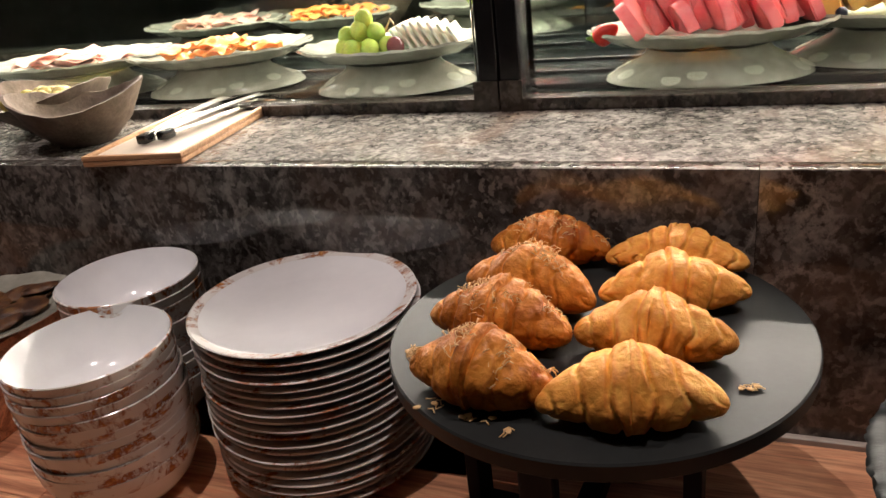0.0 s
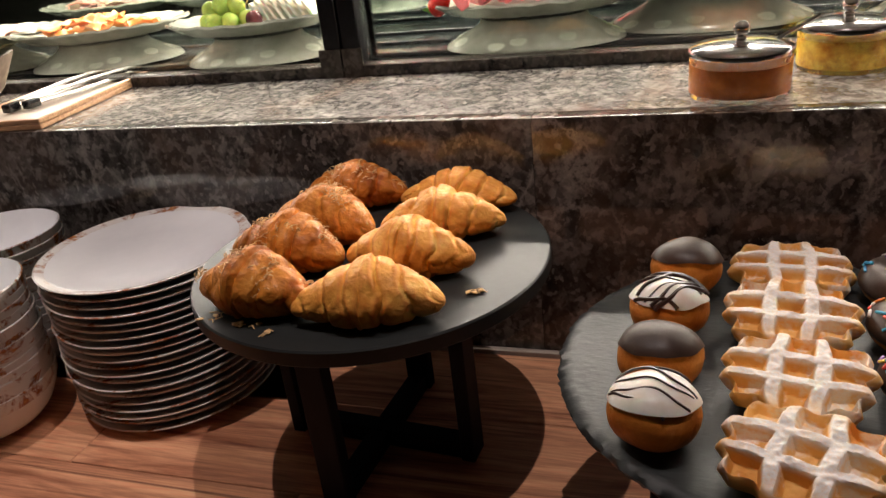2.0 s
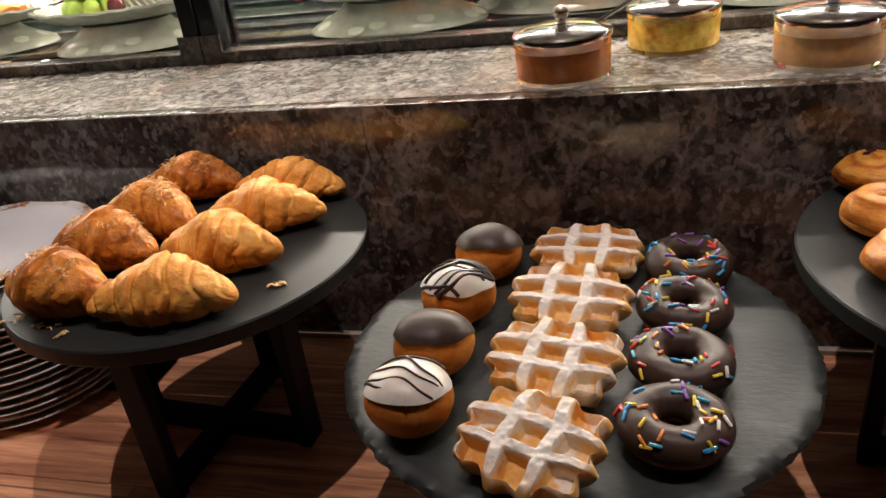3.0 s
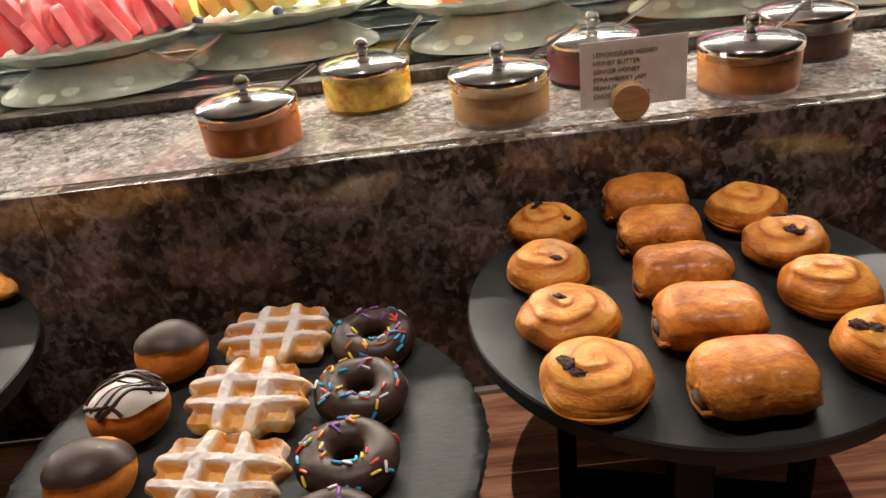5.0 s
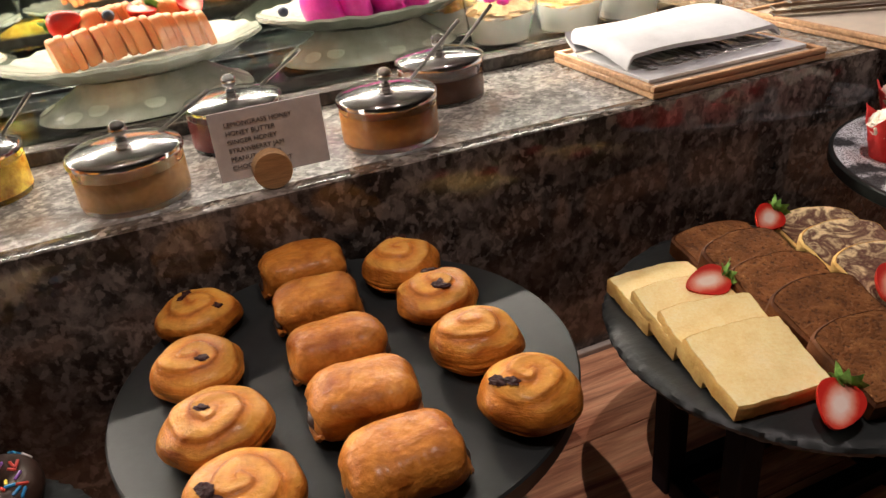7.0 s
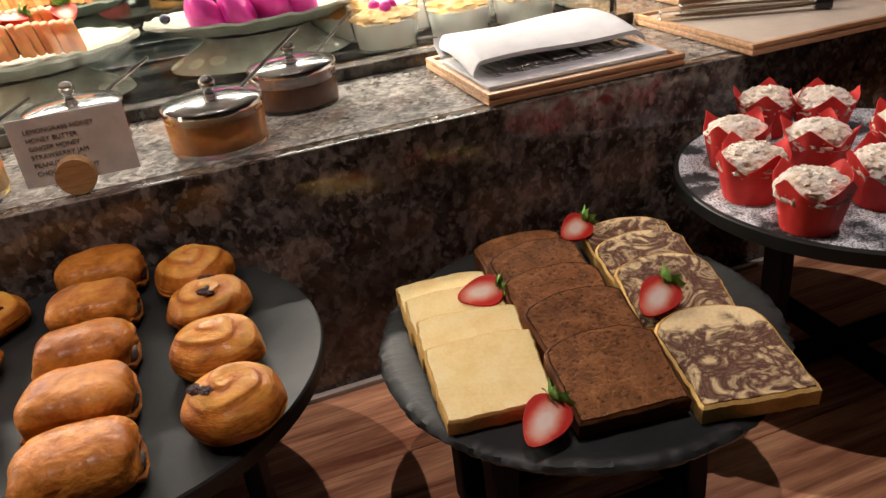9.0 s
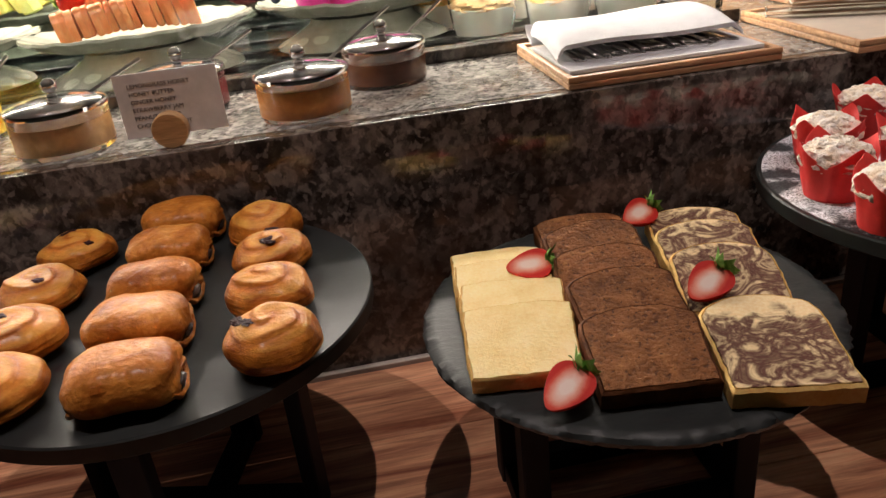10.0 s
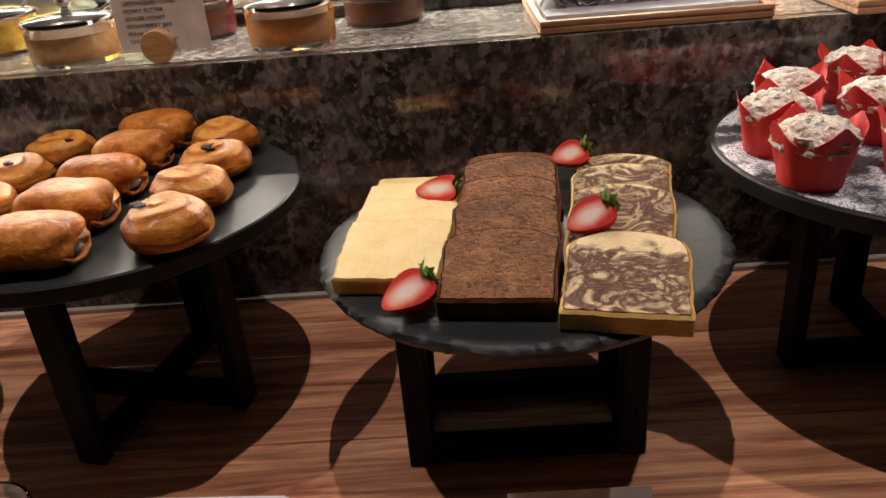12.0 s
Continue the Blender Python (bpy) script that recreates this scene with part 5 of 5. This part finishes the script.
def muffin(x, y, seed, turn):
    m = thing("muffin", pose(x, y, Z5 + 0.0004, 0, 0, turn), "crumble-topped muffin in red tulip paper", "muffin", "red paper muffins")
    r0, r1, h = 0.0195, 0.0255, 0.030

    def paper(inner):
        bm = bmesh.new()
        rows = []
        for i in range(15):
            u = i / 14
            row = []
            for j in range(64):
                a = TAU * j / 64
                peak = abs(((a * 4 / TAU + seed * 0.17) % 1) - 0.5) * 2
                full = h + 0.016 * peak ** 1.3 - 0.002
                z = full * u
                r = r0 + (r1 - r0) * min(1, z / h) + (0.0042 * ((z - h) / 0.014) if z > h else 0) - inner
                fold = 0.0011 * math.sin(a * 8 + seed) * u + 0.0007 * noise.noise(Vector((math.cos(a) * 5, math.sin(a) * 5, u * 3 + seed)))
                row.append(bm.verts.new(((r + fold) * math.cos(a), (r + fold) * math.sin(a), z)))
            rows.append(row)
        return bm, rows
    bm, rows = paper(0.0)
    for p, q in zip(rows[:-1], rows[1:]):
        for j in range(64):
            bm.faces.new((p[j], p[(j + 1) % 64], q[(j + 1) % 64], q[j]))
    bm.faces.new(rows[0])
    bmesh.ops.recalc_face_normals(bm, faces=bm.faces[:])
    bmesh.ops.solidify(bm, geom=bm.faces[:], thickness=0.0004)
    part("paper", bm, REDPAPER, m, "red baking paper with pointed corners")
    part("cake", blob(0.0248, 0.0248, 0.0135, 0.16, 5, seed, 26, 48, flat=-0.006), CRUMBLE, m, "", pose(0, 0, h - 0.002))
    r_ = random.Random(int(seed * 11))
    lump = [mesh_of("crumb", blob(0.0034, 0.0028, 0.0024, 0.5, 3, seed + j, 8, 10), CRUMBLE) for j in range(3)]
    for i in range(34):
        a, rad = r_.uniform(0, TAU), math.sqrt(r_.random()) * 0.9
        part("crumb", lump[i % 3], None, m, "", pose(0.0235 * rad * math.cos(a), 0.0235 * rad * math.sin(a), h - 0.003 + 0.0135 * math.sqrt(1 - rad * rad), r_.uniform(0, 90), 0, r_.uniform(0, 360)))


for k, (x, y) in enumerate(((0.992, 0.463), (0.992, 0.402), (1.022, 0.518), (1.066, 0.475), (1.094, 0.566), (1.128, 0.535), (1.062, 0.405), (1.135, 0.455))):
    muffin(x, y, 1.3 * k + 0.4, 33 * k)

# ---- plates and bowls ----


def plate(x, y, z, turn, first):
    p = thing("plate", pose(x, y, z, 0, 0, turn), "white porcelain plate with worn rust-brown rim" if first else "white porcelain plate in a tall stack", "plate", "stacked plates")
    R = 0.098
    part("dish", lathe([(0, 0.0022), (0.052, 0.0022), (0.080, 0.0042), (R - 0.009, 0.0085), (R - 0.0088, 0.0050), (0.078, 0.0012), (0.056, 0.0), (0, 0.0)], 72), PORCELAIN, p)
    part("rim", lathe([(R - 0.0092, 0.00855), (R - 0.0015, 0.0110), (R, 0.0104), (R - 0.001, 0.0092), (R - 0.009, 0.0050)], 96), RIM, p, "rust-brown brushed rim")
    return p


base_plate = plate(-0.327, 0.527, COUNTER + 0.0005, 0, False)
prng = random.Random(8)
for k in range(1, 19):
    copy_thing(base_plate, pose(-0.327 + prng.uniform(-0.0016, 0.0016), 0.527 + prng.uniform(-0.0016, 0.0016), COUNTER + 0.0005 + 0.0075 * k, 0, 0, prng.uniform(0, 360)))
tagged(copy_thing(base_plate, pose(-0.328, 0.527, COUNTER + 0.0005 + 0.0075 * 19, 0, 0, 35)), "white porcelain plate with worn rust-brown rim")


def bowl(x, y, z, R=0.068, H=0.052):
    b = thing("bowl", pose(x, y, z), "white porcelain bowl with rust-brown speckled band", "bowl", "stacked bowls")
    part("inside", lathe([(0, 0.0045), (0.030, 0.0050), (0.050, 0.017), (R - 0.004, H - 0.006), (R - 0.0012, H - 0.0004)], 64), PORCELAIN, b)
    part("band", lathe([(R - 0.0012, H - 0.0003), (R, H - 0.001), (R - 0.0008, H - 0.009), (R - 0.0026, H - 0.0145)], 72), RIM, b, "rust-brown speckled band")
    part("outside", lathe([(R - 0.0026, H - 0.0146), (0.056, 0.0175), (0.048, 0.0085), (0.037, 0.003), (0.033, 0.0), (0, 0.0)], 72), PORCELAIN, b)
    return b


for bx, by, n_, top in ((-0.481, 0.433, 13, 1.048), (-0.541, 0.549, 12, 1.051)):
    step = (top - COUNTER - 0.052) / (n_ - 1)
    first = bowl(bx, by, COUNTER + 0.0005)
    for k in range(1, n_):
        copy_thing(first, pose(bx + prng.uniform(-0.0012, 0.0012), by + prng.uniform(-0.0012, 0.0012), COUNTER + 0.0005 + step * k, 0, 0, prng.uniform(0, 360)))

# ---- grilled vegetables at the end ----
riser = thing("wooden_riser", pose(-0.745, 0.49, COUNTER), "low dark wooden riser block", "riser")
part("body", box(-0.10, 0.075, -0.09, 0.10, 0.0005, 0.095, 0.003), WOOD, riser)
platter = thing("vegetable_platter", pose(-0.735, 0.53, COUNTER + 0.0960), "grey glazed platter of grilled vegetables", "platter")
part("plate", lathe([(0, 0.004), (0.06, 0.004), (0.09, 0.012), (0.092, 0.010), (0.062, 0.0), (0, 0.0)], 56, lambda a, r, z: fluted(a, r, z, 0.04, 12, 0.001, 9) if r > 0.08 else (r, z)), GLAZE, platter)
vr = random.Random(3)
for i in range(12):
    a, r = vr.uniform(0, TAU), 0.062 * math.sqrt(vr.random())
    v_ = thing("grilled_slice", pose(-0.735 + r * math.cos(a), 0.53 + r * math.sin(a), COUNTER + 0.1035 + 0.003 * (i % 3), vr.uniform(-8, 8), vr.uniform(-8, 8), vr.uniform(0, 360)), "charred round grilled vegetable slice", "vegetable", "grilled slices")
    part("slice", blob(0.021, 0.018, 0.0045, 0.15, 2.5, i), GRILLED, v_)

# ---- jars ----


def jar(x, y, fill, level, spoon, label):
    j = thing("condiment_jar", pose(x, y, LEDGE + 0.0003), label, "jar", "condiment jars")
    ob = part("glass_body", lathe([(0, 0.005), (0.0372, 0.005), (0.0372, 0.0372), (0.0400, 0.0378), (0.0412, 0.0360), (0.0412, 0.004), (0.0400, 0.0), (0, 0.0)], 64), CLEAR, j, "thick clear glass body")
    ob.visible_shadow = False
    chunky = (lambda a, r, z: (r * (1 + 0.05 * noise.noise(Vector((a * 4, z * 150, 1)))), z)) if fill == "yellow" else None
    part("filling", lathe([(0, 0.0040), (0.0380, 0.0040), (0.0386, 0.0055), (0.0386, level * 0.45), (0.0386, level * 0.75), (0.0386, level), (0.028, level + 0.0008), (0, level)], 64, chunky), FILLS[fill], j)
    lid = part("lid", lathe([(0, 0.0455), (0.018, 0.0447), (0.032, 0.0427), (0.0402, 0.0407), (0.0420, 0.0396), (0.0426, 0.0382), (0.0426, 0.0350), (0.0417, 0.0350), (0.0408, 0.0378), (0, 0.0420)], 64), CHROME, j, "polished chrome lid")
    part("knob", lathe([(0, 0.0610), (0.0030, 0.0603), (0.0055, 0.0584), (0.0067, 0.0560), (0.0069, 0.0542), (0.0062, 0.0518), (0.0044, 0.0498), (0.0026, 0.0490), (0.0026, 0.0486), (0.0042, 0.0478), (0.0048, 0.0465), (0.0040, 0.0455), (0.0, 0.0453)], 32), CHROME, lid, "round chrome knob")
    dx, dy, dz, ln = spoon
    d = Vector((dx, dy, dz)).normalized()
    p0 = Vector((0.031 * dx / math.hypot(dx, dy), 0.031 * dy / math.hypot(dx, dy), 0.0430))
    part("spoon", tube([p0 - d * 0.004, p0, p0 + d * ln * 0.5, p0 + d * ln], 0.0015, 8, lambda u: 0.85 + 0.5 * u), STEEL, j, "steel spoon handle")
    return j


JARS = [(0.200, 0.680, "amber", 0.027, (0.9, 0.25, 0.45, 0.035), "glass jar of amber honey with chrome lid"),
        (0.294, 0.764, "yellow", 0.028, (0.8, 0.3, 0.75, 0.040), "glass jar of chunky yellow honey, chrome lid"),
        (0.411, 0.685, "beige", 0.026, (0.9, 0.35, 0.40, 0.050), "glass jar of beige nut butter, chrome lid"),
        (0.505, 0.762, "jam", 0.028, (0.9, 0.35, 0.42, 0.050), "glass jar of dark red jam, chrome lid"),
        (0.620, 0.685, "caramel", 0.028, (0.85, 0.40, 0.48, 0.075), "glass jar of brown caramel spread, chrome lid"),
        (0.702, 0.764, "cocoa", 0.024, (0.85, 0.35, 0.55, 0.055), "glass jar of dark chocolate spread, chrome lid")]
for args in JARS:
    jar(*args)

# ---- cards ----


def card_sign(x, y, z, lines, label, size=0.0056, w=0.083, h=0.051, lean=0, turn=0.0, gap=0.0066, disc_dx=0.0):
    c = thing("card_sign", pose(x, y, z, lean, 0, turn), label, "sign")
    part("card", box(-w / 2, w / 2, 0, 0.0006, 0.009, h, 0.0001, 1), PAPER, c)
    for k, words in enumerate(lines):
        zt = h - 0.0118 - gap * k
        if words == "-":
            part("line", box(-w / 2 + 0.010, -w / 2 + 0.034, -0.0002, -0.00005, zt, zt + 0.0036), INK, c)
        else:
            for piece, off in (words if isinstance(words, tuple) else ((words, 0.0),)):
                part("lettering", text_mesh(piece, size), INK, c, "", pose(-w / 2 + 0.010 + off, -0.0002, zt, 90, 0, 0))
    bm = lathe([(0, -0.006), (0.0140, -0.006), (0.0147, -0.005), (0.0147, 0.005), (0.0140, 0.006), (0, 0.006)], 48)
    bmesh.ops.rotate(bm, verts=bm.verts[:], matrix=Matrix.Rotation(radians(90), 3, "X"))
    part("disc_holder", bm, DISCWOOD, c, "round wooden holder", pose(disc_dx, -0.0062, 0.0147))


card_sign(0.513, 0.644, LEDGE + 0.0004, ["LEMONGRASS HONEY", "HONEY BUTTER", "GINGER HONEY", "STRAWBERRY JAM", "PEANUT BUTTER", (("CHOCOLATE", 0.0), ("UT", 0.0385))], "white card naming spreads in a wooden disc", 0.0050, 0.083, 0.062, 0, -2, 0.0066, -0.004)
card_sign(0.827, 0.254, COUNTER + 0.0035, ["BANANA CAKE", "MARBLE CAKE", "-"], "white card naming cakes in a wooden disc", 0.0052, 0.083, 0.054, -28, 0, 0.0066)

# ---- tong rest at the front ----
rest = thing("tong_rest", pose(0.576, 0.292, COUNTER + 0.0003, 0, 0, -3), "small white rectangular porcelain tray, empty", "tray")
part("base", box(-0.062, 0.062, -0.033, 0.033, 0.0, 0.004, 0.0015), PORCELAIN, rest)
for x0, x1, y0, y1 in ((-0.064, 0.064, 0.0332, 0.0370), (-0.064, 0.064, -0.0370, -0.0332), (-0.0662, -0.0642, -0.036, 0.036), (0.0642, 0.0662, -0.036, 0.036)):
    part("rim", box(x0, x1, y0, y1, 0.0, 0.015, 0.0009), PORCELAIN, rest)
cup = thing("glass_cup", pose(0.452, 0.300, COUNTER + 0.0003), "small clear glass cup beside the board", "cup")
cup_body = part("glass_body", lathe([(0, 0.004), (0.026, 0.004), (0.031, 0.034), (0.0325, 0.0345), (0.0335, 0.033), (0.0285, 0.0), (0, 0.0)], 48), CLEAR, cup)
cup_body.visible_shadow = False
part("filling", lathe([(0, 0.0042), (0.0257, 0.0042), (0.0286, 0.024), (0, 0.0245)], 40), YOGHURT, cup, "pale cream filling")

# ---- trays ----


def tray(name, x, y, w, d, turn, z, label, inner):
    t = thing(name, pose(x, y, z + 0.0004, 0, 0, turn), label, "tray")
    hh, e = 0.0115, 0.006
    part("base", box(-w / 2, w / 2, -d / 2, d / 2, 0, 0.006, 0.001, 1), TRAYWOOD, t)
    for x0, x1, y0, y1 in ((-w / 2, w / 2, -d / 2, -d / 2 + e), (-w / 2, w / 2, d / 2 - e, d / 2), (-w / 2, -w / 2 + e, -d / 2 + e + 0.0002, d / 2 - e - 0.0002), (w / 2 - e, w / 2, -d / 2 + e + 0.0002, d / 2 - e - 0.0002)):
        part("edge", box(x0, x1, y0, y1, 0.0062, hh, 0.0012, 2), TRAYWOOD, t)
    part("liner", box(-w / 2 + e + 0.0006, w / 2 - e - 0.0006, -d / 2 + e + 0.0006, d / 2 - e - 0.0006, 0.0063, 0.0082, 0.0005, 1), inner, t, "pale liner")


CREAM = plain("cream_liner", (0.55, 0.48, 0.40), 0.35)
tray("cutlery_tray", 0.948, 0.712, 0.202, 0.170, 0, LEDGE, "shallow oak tray holding napkin and cutlery", CREAM)
tray("tongs_tray", 1.225, 0.708, 0.230, 0.200, 0, LEDGE, "shallow oak tray holding serving tongs", CREAM)
tray("tongs_tray", -0.580, 0.735, 0.118, 0.232, 7, LEDGE, "small oak tray holding serving tongs", CREAM)

ledgetop = LEDGE + 0.0092
napkin = thing("folded_napkin", pose(0.948, 0.715, ledgetop), "folded white linen napkin over cutlery", "napkin")
part("under_fold", sheet(40, 24, lambda u, v: ((u - 0.5) * 0.186, -0.070 + v * 0.120, 0.0012 * math.sin(u * 9 + v * 3) * v + 0.0008), 0.003), LINEN, napkin)
part("upper_fold", sheet(48, 32, lambda u, v: ((u - 0.5) * 0.184 + 0.006 * (v - 0.5), -0.040 + v * 0.112 + 0.004 * math.sin(u * 3.0), 0.016 + 0.007 * math.sin(v * 2.6) + 0.0014 * math.sin(u * 7 + 2 * v) - 0.010 * max(0, (u - 0.93) / 0.07) ** 2 - 0.010 * max(0, (0.05 - u) / 0.05) ** 2), 0.004), LINEN, napkin)
part("fold_back", sheet(48, 10, lambda u, v: ((u - 0.5) * 0.186, 0.052 + 0.020 * math.sin(v * math.pi * 0.5), 0.0045 + 0.0155 * v), 0.003), LINEN, napkin)


def fork(m):
    f = thing("fork", m, "small steel fork lying in the napkin", "fork", "forks")
    part("handle", box(-0.0028, 0.0028, 0.012, 0.090, 0, 0.0016, 0.0006, 1), STEEL, f)
    part("neck", box(-0.0040, 0.0040, 0.0005, 0.0118, 0, 0.0016, 0.0006, 1), STEEL, f)
    for k in range(3):
        part("tine", tube([(-0.003 + 0.003 * k, 0.001, 0.0008), (-0.003 + 0.003 * k, -0.010, 0.0002), (-0.003 + 0.003 * k, -0.019, 0.0022)], 0.0006, 5), STEEL, f)


for k in range(16):
    fork(pose(0.872 + 0.0098 * k, 0.678 + 0.002 * math.sin(k * 2.3), ledgetop + 0.0055 + 0.0006 * (k % 3), 0, 8 * math.sin(k * 1.3), 6 * math.sin(k * 1.7)))


def tongs(m, label):
    t = thing("serving_tongs", m, label, "tongs")
    for sgn in (-1, 1):
        fn = lambda u, v, sgn=sgn: ((v - 0.5) * (0.010 + 0.008 * u), -0.085 + 0.17 * u, 0.006 + sgn * 0.0045 * math.sin(math.pi * min(1, 0.15 + u * 0.6)) + 0.0012 * (v - 0.5) ** 2 * 4)
        part("arm", sheet(30, 6, fn, 0.001), STEEL, t)
        for k in range(7):
            part("tooth", blob(0.0016, 0.0012, 0.0018, 0, nu=6, nv=8), STEEL, t, "", pose(-0.008 + 0.0027 * k, 0.0855, 0.006 + sgn * 0.0035))
    part("grip", box(-0.006, 0.006, -0.094, -0.076, 0.001, 0.011, 0.002), BLACK, t, "black grip end")


tongs(pose(-0.592, 0.755, ledgetop, 0, 0, 4), "steel serving tongs with toothed tips")
tongs(pose(-0.562, 0.770, ledgetop, 0, 0, -6), "steel serving tongs with toothed tips")
tongs(pose(1.19, 0.725, ledgetop, 0, 0, 62), "steel serving tongs with toothed tips")
tongs(pose(1.23, 0.745, ledgetop, 0, 0, 66), "steel serving tongs with toothed tips")


def stone_bowl(x, y, R, H, turn, seed, label):
    b = thing("stone_bowl", pose(x, y, LEDGE + 0.0004, 0, 0, turn), label, "bowl", "stoneware bowls")
    dip = lambda a, r, z: (r * (1 + 0.05 * math.cos(a * 2 + seed) * z / H), z + (0.010 * math.cos(a * 2) + 0.002 * noise.noise(Vector((math.cos(a) * 4, math.sin(a) * 4, seed)))) * (z / H) ** 3)
    part("body", lathe([(0, 0.006), (R * 0.45, 0.008), (R * 0.75, H * 0.55), (R * 0.95, H), (R, H), (R * 0.98, H * 0.94), (R * 0.72, H * 0.40), (R * 0.44, 0.002), (R * 0.40, 0.0), (0, 0.0)], 72, dip), ROUGHCLAY, b)


stone_bowl(-0.712, 0.712, 0.077, 0.056, 30, 1.0, "rough brown stoneware bowl, dented rim, empty")
stone_bowl(-0.835, 0.785, 0.085, 0.050, 0, 2.0, "rough brown stoneware bowl full of olives")
orng = random.Random(21)
ol = mesh_of("olive", blob(0.010, 0.0085, 0.0085, 0.04, nu=10, nv=14), OLIVE)
for i in range(34):
    a, r = orng.uniform(0, TAU), 0.056 * math.sqrt(orng.random())
    tagged(part("olive", ol, None, None, "", pose(-0.835 + r * math.cos(a), 0.785 + r * math.sin(a), LEDGE + 0.033 + 0.010 * (1 - r / 0.07) + orng.uniform(0, 0.006), orng.uniform(0, 90), 0, orng.uniform(0, 360))), "shiny green olive in the bowl", "olive", "olives")

crate = thing("wooden_crate", pose(1.50, 0.98, LEDGE + 0.0004), "brown wooden crate standing on the ledge", "crate")
part("box", box(-0.30, 0.30, -0.13, 0.16, 0, 0.22, 0.004), TRAYWOOD, crate)
